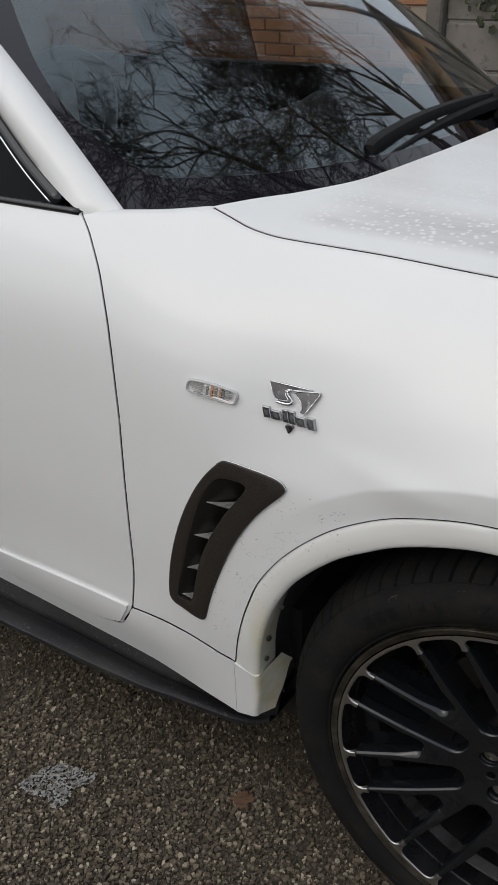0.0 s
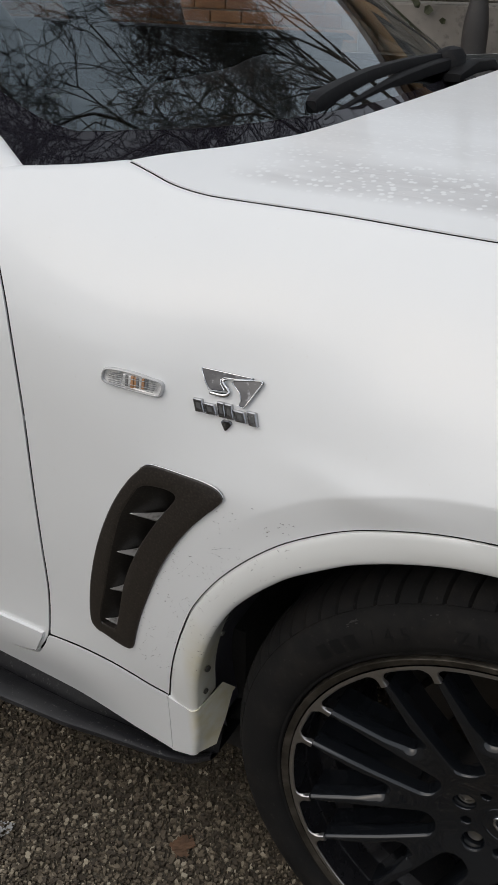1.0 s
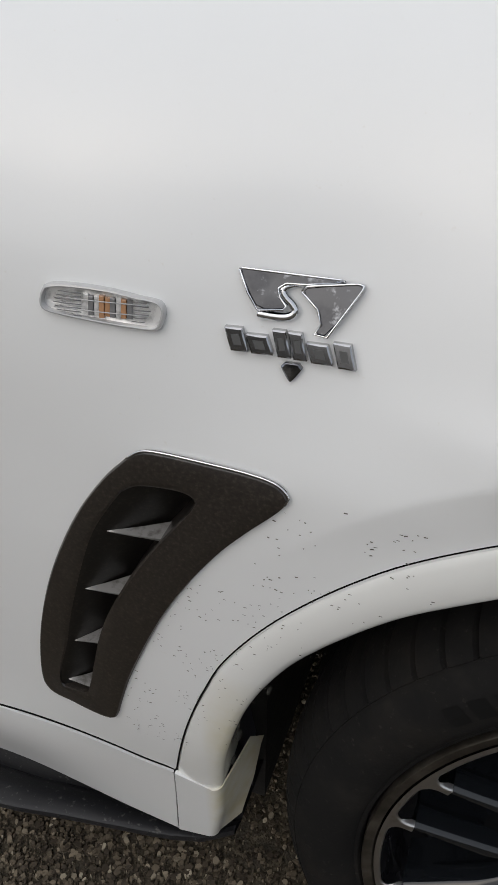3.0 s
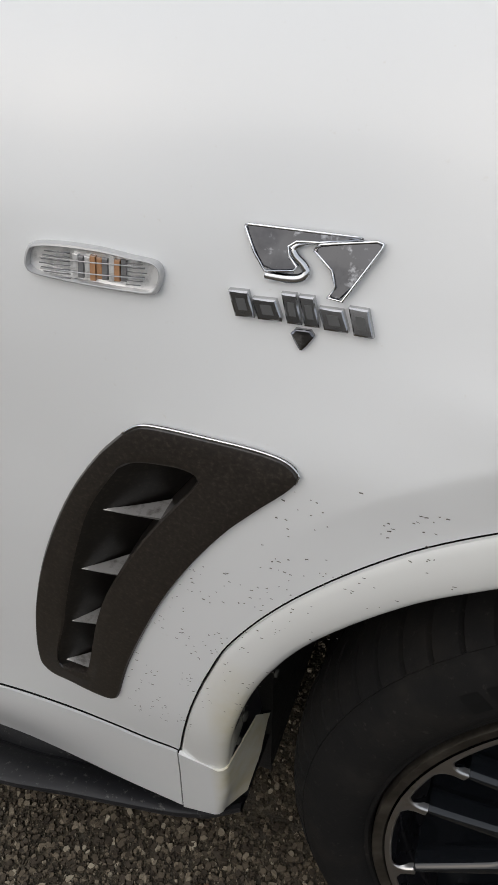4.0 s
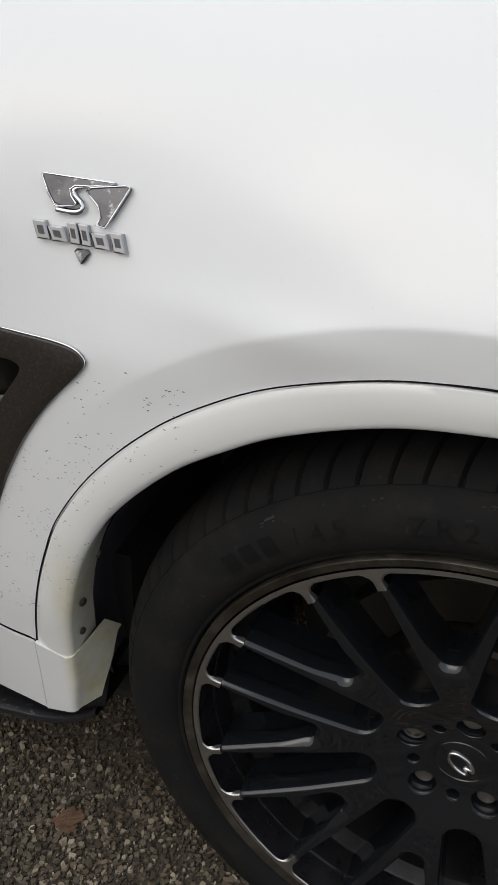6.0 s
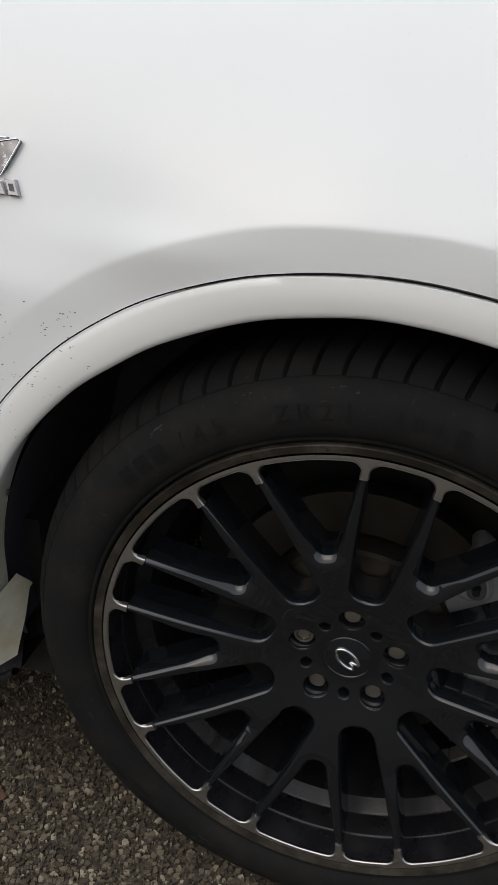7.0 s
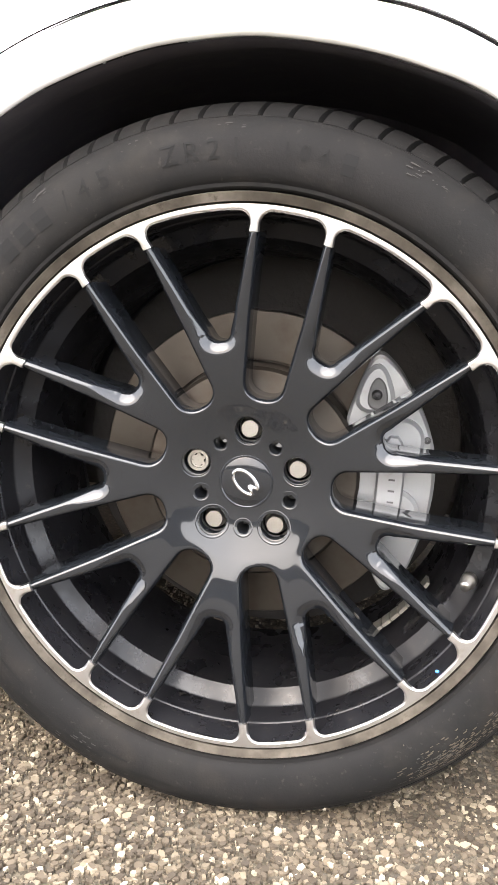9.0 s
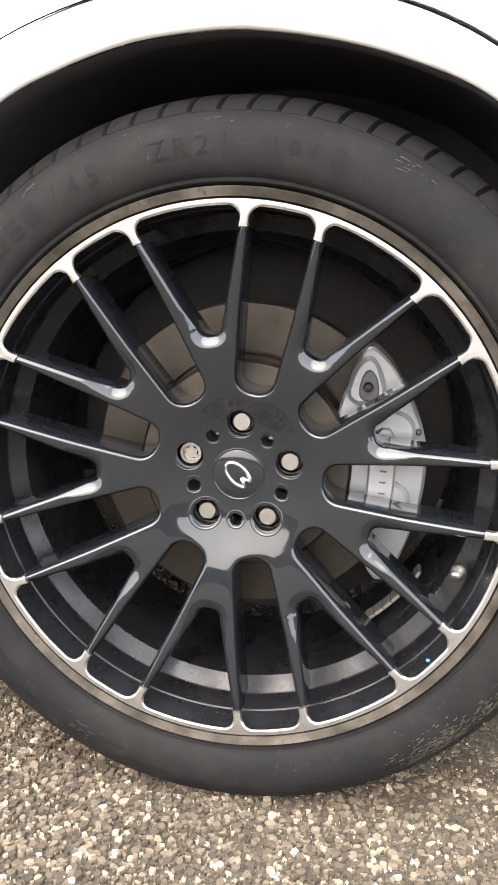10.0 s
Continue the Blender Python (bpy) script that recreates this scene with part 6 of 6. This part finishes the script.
def rods(paths):
    """Three-sided twigs along many short paths of equal length."""
    p, r = np.array([k[0] for k in paths]), np.array([k[1] for k in paths])
    m, n = p.shape[:2]
    run = np.gradient(p, axis=1)
    run /= np.linalg.norm(run, axis=2)[..., None]
    a = np.cross(run, np.array([0.31, 0.83, 0.46]))
    a /= np.linalg.norm(a, axis=2)[..., None] + 1e-9
    b = np.cross(run, a)
    v = np.stack([p + r[..., None] * (a * math.cos(q) + b * math.sin(q)) for q in (0.0, 2.094, 4.189)], 2).reshape(-1, 3)
    base = (np.arange(m)[:, None] * n + np.arange(n - 1)[None]).reshape(-1) * 3
    f = np.concatenate([np.stack([base + k, base + (k + 1) % 3, base + 3 + (k + 1) % 3, base + 3 + k], 1) for k in range(3)])
    return v.tolist(), f.tolist()


def bare_tree(at, height, seed, lean=(0, 0), spread=1.0, depth=6):
    """A leafless tree: tapered trunk, limbs and fine twigs."""
    rng = random.Random(seed)
    tree = thing("bare_tree", "leafless winter tree with dense fine dark twigs", "tree", at, group="bare trees")
    limbs, twigs = [], []

    def grow(p, d, length, radius, level):
        n = 5 if level < 3 else 4
        path, q, v = [p], p.copy(), d.copy()
        for _ in range(n):
            bend = 0.07 + 0.026 * level
            v = (v + Vector((rng.gauss(0, bend), rng.gauss(0, bend), rng.gauss(0.03, bend * 0.7)))).normalized()
            q = q + v * (length / n)
            path.append(q.copy())
        radius = max(radius, 0.0072)
        if level < 3:
            limbs.append(tube([tuple(x) for x in path], np.linspace(radius, radius * 0.55, n + 1), 8 if level < 2 else 6, True))
        else:
            twigs.append((np.array([tuple(x) for x in path]), np.linspace(radius, max(radius * 0.6, 0.0050), n + 1)))
        if level >= depth:
            return
        kids = 4 if level < 4 else 3
        for k in range(kids):
            t = rng.uniform(0.45, 1.0) if k else 1.0
            start = path[min(n, int(t * n))]
            side = Vector((rng.gauss(0, 1), rng.gauss(0, 1), rng.gauss(0.25, 0.6))).normalized()
            nd = (v * rng.uniform(0.7, 1.0) + side * rng.uniform(0.35, 0.65) * spread).normalized()
            grow(start, nd, length * rng.uniform(0.62, 0.82), radius * rng.uniform(0.45, 0.62), level + 1)
    grow(Vector((0, 0, 0)), Vector((lean[0], lean[1], 1)).normalized(), height * 0.30, height * 0.0085, 0)
    smooth_by_angle(link_mesh("trunk", *joined(limbs), BARK, tree), 60)
    ob = link_mesh("twigs", *rods(twigs), BARK, tree)
    tagged(ob, "fine bare twigs", kind="stuff")
    return tree


bare_tree((1.1, 6.6, 0), 13.0, 11, (-0.14, -0.14), 0.76, 7)
bare_tree((1.9, 7.4, 0), 14.0, 23, (-0.22, -0.20), 0.72, 7)
bare_tree((-2.4, 19, 0), 10.5, 31, (0.05, 0), 0.9, 6)
bare_tree((-0.4, 18, 0), 9.5, 37, (0, 0), 0.9, 6)

# unseen plain walls, added behind the camera and at the yard's ends to shape low reflections
for name, args in (("wall_south", (-18, 18, -13.3, -13.0, 0, 1.3)), ("wall_east", (13.7, 14, -9, 4.2, 0, 2.4))):
    tagged(block(name, *args, CONCRETE, None, "", 0.01), "unseen plain grey concrete wall, added to close the yard", "wall", kind="structure")

# ---- marks on the car and on the ground ----
CHIP = material("stone_chip", (0.10, 0.09, 0.08), 0.8)


def paint_chips():
    """Small dark stone chips in the paint round the vent and the arch."""
    rng = random.Random(9)
    v, f = [], []
    for _ in range(2100):
        x, z = rng.uniform(-0.53, -0.24), rng.uniform(0.44, 0.78)
        d = math.hypot(x, z - HUB)
        if not 0.40 < d < 0.56 or inside(x, z, shrink_loop) or inside(x, z, ARCH_EDGE) or noise.noise((x * 28, z * 28, 3)) < -0.12 or rng.random() < 0.25 + abs(d - 0.49) * 9:
            continue
        n, t = 0.0004 + 0.0011 * rng.random() ** 2, rng.uniform(-0.5, 0.2)
        w = rng.uniform(0.0003, 0.0006)
        o = len(v)
        for a, b in ((-n, -w), (n, -w * 0.6), (n * 0.8, w), (-n * 0.9, w * 0.7)):
            v.append(on_side(x + a * math.cos(t) - b * math.sin(t), z + a * math.sin(t) + b * math.cos(t), 0.0026 if d < 0.478 else 0.0006))
        f.append((o, o + 1, o + 2, o + 3))
    return tagged(link_mesh("paint_chip", v, f, CHIP, car, "small dark stone chips in the paint", False), kind="stuff")


shrink_loop = [(x, z) for x, z in VENT_EDGE]
paint_chips()
HOLE = material("dark_hole", (0.03, 0.028, 0.022), 0.8)
LEAF = material("rusty_leaf", (0.13, 0.065, 0.035), 0.8)
vary(LEAF, 60, [(0.3, (0.075, 0.042, 0.024)), (0.7, (0.15, 0.08, 0.043))])
ROAD_PAINT = material("worn_road_paint", (0.27, 0.27, 0.262), 0.85)
mix_in(ROAD_PAINT, 90, 0.45, 0.6, (0.12, 0.115, 0.105))


def ground_patch(name, outline, mat, label, category, z=0.0035, holes=0.0, step=0.006, seed=1):
    """A ragged thin layer lying on the chippings, with gaps where it has worn off."""
    rng = random.Random(seed)
    xs, ys = [p[0] for p in outline], [p[1] for p in outline]
    v, f, index = [], [], {}

    def corner(i, j):
        if (i, j) not in index:
            index[(i, j)] = len(v)
            v.append((i * step + rng.uniform(-0.4, 0.4) * step, j * step + rng.uniform(-0.4, 0.4) * step, z + rng.uniform(0, 0.0012)))
        return index[(i, j)]
    for i in range(int(min(xs) / step) - 1, int(max(xs) / step) + 1):
        for j in range(int(min(ys) / step) - 1, int(max(ys) / step) + 1):
            if inside((i + 0.5) * step, (j + 0.5) * step, outline) and noise.noise((i * 0.35, j * 0.35, seed)) > holes - 0.5 and rng.random() > (0.30 if holes > 0.2 else 0.05):
                f.append((corner(i, j), corner(i + 1, j), corner(i + 1, j + 1), corner(i, j + 1)))
    return tagged(link_mesh(name, v, f, mat, None, "", False), label, category)


ground_patch("road_mark", [(-0.885, -0.200), (-0.872, -0.140), (-0.848, -0.112), (-0.80, -0.098), (-0.768, -0.092), (-0.765, -0.112), (-0.785, -0.145), (-0.772, -0.175), (-0.785, -0.205), (-0.815, -0.185), (-0.845, -0.200)], ROAD_PAINT, "worn white paint patch on the asphalt", "road mark", 0.0028, 0.22, 0.003, 3)
ground_patch("dead_leaf", [(-0.512, 0.010), (-0.505, 0.035), (-0.488, 0.043), (-0.472, 0.030), (-0.470, 0.008), (-0.490, -0.004)], LEAF, "rust-brown dead leaf flat on the asphalt", "leaf", 0.0030, 0.1, 0.004, 8)
def lip_hole(x, y, z, size, turn):
    """A dark screw hole in a face turned into the wheel arch."""
    v, f = lathe([(0.0002, 0.0), (size, 0.0), (size * 1.08, 0.002)], 16)
    ob = link_mesh("trim_hole", v, f, HOLE, car, "dark screw hole in the arch lip")
    ob.location, ob.rotation_euler = (x, y, z), (0, 0, radians(turn))


for x, z, size in ((-0.395, 0.545, 0.0036), (-0.424, 0.462, 0.0048), (-0.433, 0.408, 0.0042)):
    lip_hole(x + 0.0025, side_y(x, z) + 0.018, z, size, 80)


def wall_scuffs(name, mat, label, seed, patches):
    """Rubbed or muddy patches on the tyre wall and shoulder."""
    rng = random.Random(seed)
    v, f = [], []
    for angle, radius, spread, n in patches:
        for _ in range(n):
            r = radius + rng.gauss(0, spread * 0.35)
            if not 0.308 < r < 0.3575:
                continue
            q, long, thin = radians(angle) + rng.gauss(0, spread) / radius, rng.uniform(0.0008, 0.004), rng.uniform(0.0003, 0.0008)
            o = len(v)
            for a, b in ((-long, -thin), (long, -thin * 0.5), (long * 0.7, thin), (-long * 0.8, thin)):
                v.append(polar(r + b, q + a / radius, tyre_depth(r + b) - 0.0004))
            f.append((o, o + 1, o + 2, o + 3))
    return tagged(link_mesh(name, v, f, mat, rim, label, False), kind="stuff")


SCUFF = material("rubbed_rubber", (0.027, 0.0255, 0.0235), 0.9)
MUD = material("dried_mud", (0.055, 0.046, 0.033), 0.95)
wall_scuffs("tyre_scuff", SCUFF, "pale scuffs on the tyre wall", 4, ((-36, 0.3585, 0.010, 26), (-20, 0.3590, 0.006, 12), (-4, 0.3600, 0.008, 14), (26, 0.352, 0.012, 20), (141, 0.349, 0.020, 40), (120, 0.346, 0.02, 24), (-150, 0.340, 0.016, 16)))
wall_scuffs("tyre_mud", MUD, "dried brown mud on the tyre shoulder", 6, ((138, 0.354, 0.030, 260), (126, 0.355, 0.022, 120)))

# ---- stone chippings of the asphalt ----
STONE = material("stone_chippings", (0.2, 0.18, 0.15), 0.8)
tree_s = STONE.node_tree
geo = tree_s.nodes.new("ShaderNodeNewGeometry")
tree_s.links.new(ramp(STONE, geo.outputs["Random Per Island"], [(0.0, (0.040, 0.030, 0.020)), (0.3, (0.064, 0.049, 0.033)), (0.6, (0.106, 0.083, 0.056)), (0.85, (0.168, 0.136, 0.094)), (0.95, (0.27, 0.228, 0.164)), (1.0, (0.39, 0.342, 0.255))]), tree_s.nodes["Principled BSDF"].inputs["Base Color"])
bump(STONE, 500, 0.4, 0.001)


def chippings(name, x0, x1, y0, y1, count, low, high, seed):
    """Broken stones set in the asphalt, as one joined mesh."""
    rng = np.random.default_rng(seed)
    base = np.array([(1, 0, 0.1), (0.45, 0.85, 0), (-0.5, 0.8, 0.1), (-1, 0.05, 0), (-0.45, -0.9, 0.1), (0.55, -0.8, 0)], float)
    cx, cy = rng.uniform(x0, x1, count), rng.uniform(y0, y1, count)
    size = low + (high - low) * rng.random(count) ** 2.4
    turn = rng.uniform(0, 2 * np.pi, count)
    wide = rng.uniform(0.55, 1.0, count)
    tilt = rng.uniform(-0.22, 0.22, (count, 2))
    jitter = rng.uniform(0.7, 1.25, (count, 6))
    lower = base[None] * jitter[:, :, None] * size[:, None, None]
    lower[:, :, 1] *= wide[:, None]
    upper = lower * rng.uniform(0.66, 0.92, (count, 1, 1))
    height = size * rng.uniform(0.16, 0.38, count) + rng.uniform(0.0010, 0.0020, count)
    lower[:, :, 2] = -0.006
    upper[:, :, 2] = height[:, None] + upper[:, :, 0] * tilt[:, :1] + upper[:, :, 1] * tilt[:, 1:] - 0.0012
    v = np.concatenate([lower, upper], 1)
    c, s = np.cos(turn)[:, None], np.sin(turn)[:, None]
    x, y = v[:, :, 0] * c - v[:, :, 1] * s, v[:, :, 0] * s + v[:, :, 1] * c
    v[:, :, 0], v[:, :, 1] = x + cx[:, None], y + cy[:, None]
    v[:, :, 2] -= 0.0022
    quads = [(k, (k + 1) % 6, 6 + (k + 1) % 6, 6 + k) for k in range(6)]
    me = bpy.data.meshes.new(name)
    faces = []
    for n in range(count):
        o = n * 12
        faces += [tuple(i + o for i in q) for q in quads]
        faces.append(tuple(range(o + 6, o + 12)))
    me.from_pydata(v.reshape(-1, 3).tolist(), [], faces)
    me.materials.append(STONE)
    return tagged(new(name, me), "pale broken stone chippings set in dark asphalt", "gravel", kind="stuff")


chippings("stone_chippings", -1.05, 0.62, -0.46, 0.12, 56000, 0.0010, 0.0068, 3)
chippings("stone_chippings", -1.9, -1.05, -0.46, 0.2, 14000, 0.0016, 0.0056, 4)
chippings("stone_chippings", -0.9, 0.75, 0.12, 0.9, 20000, 0.0016, 0.0056, 5)
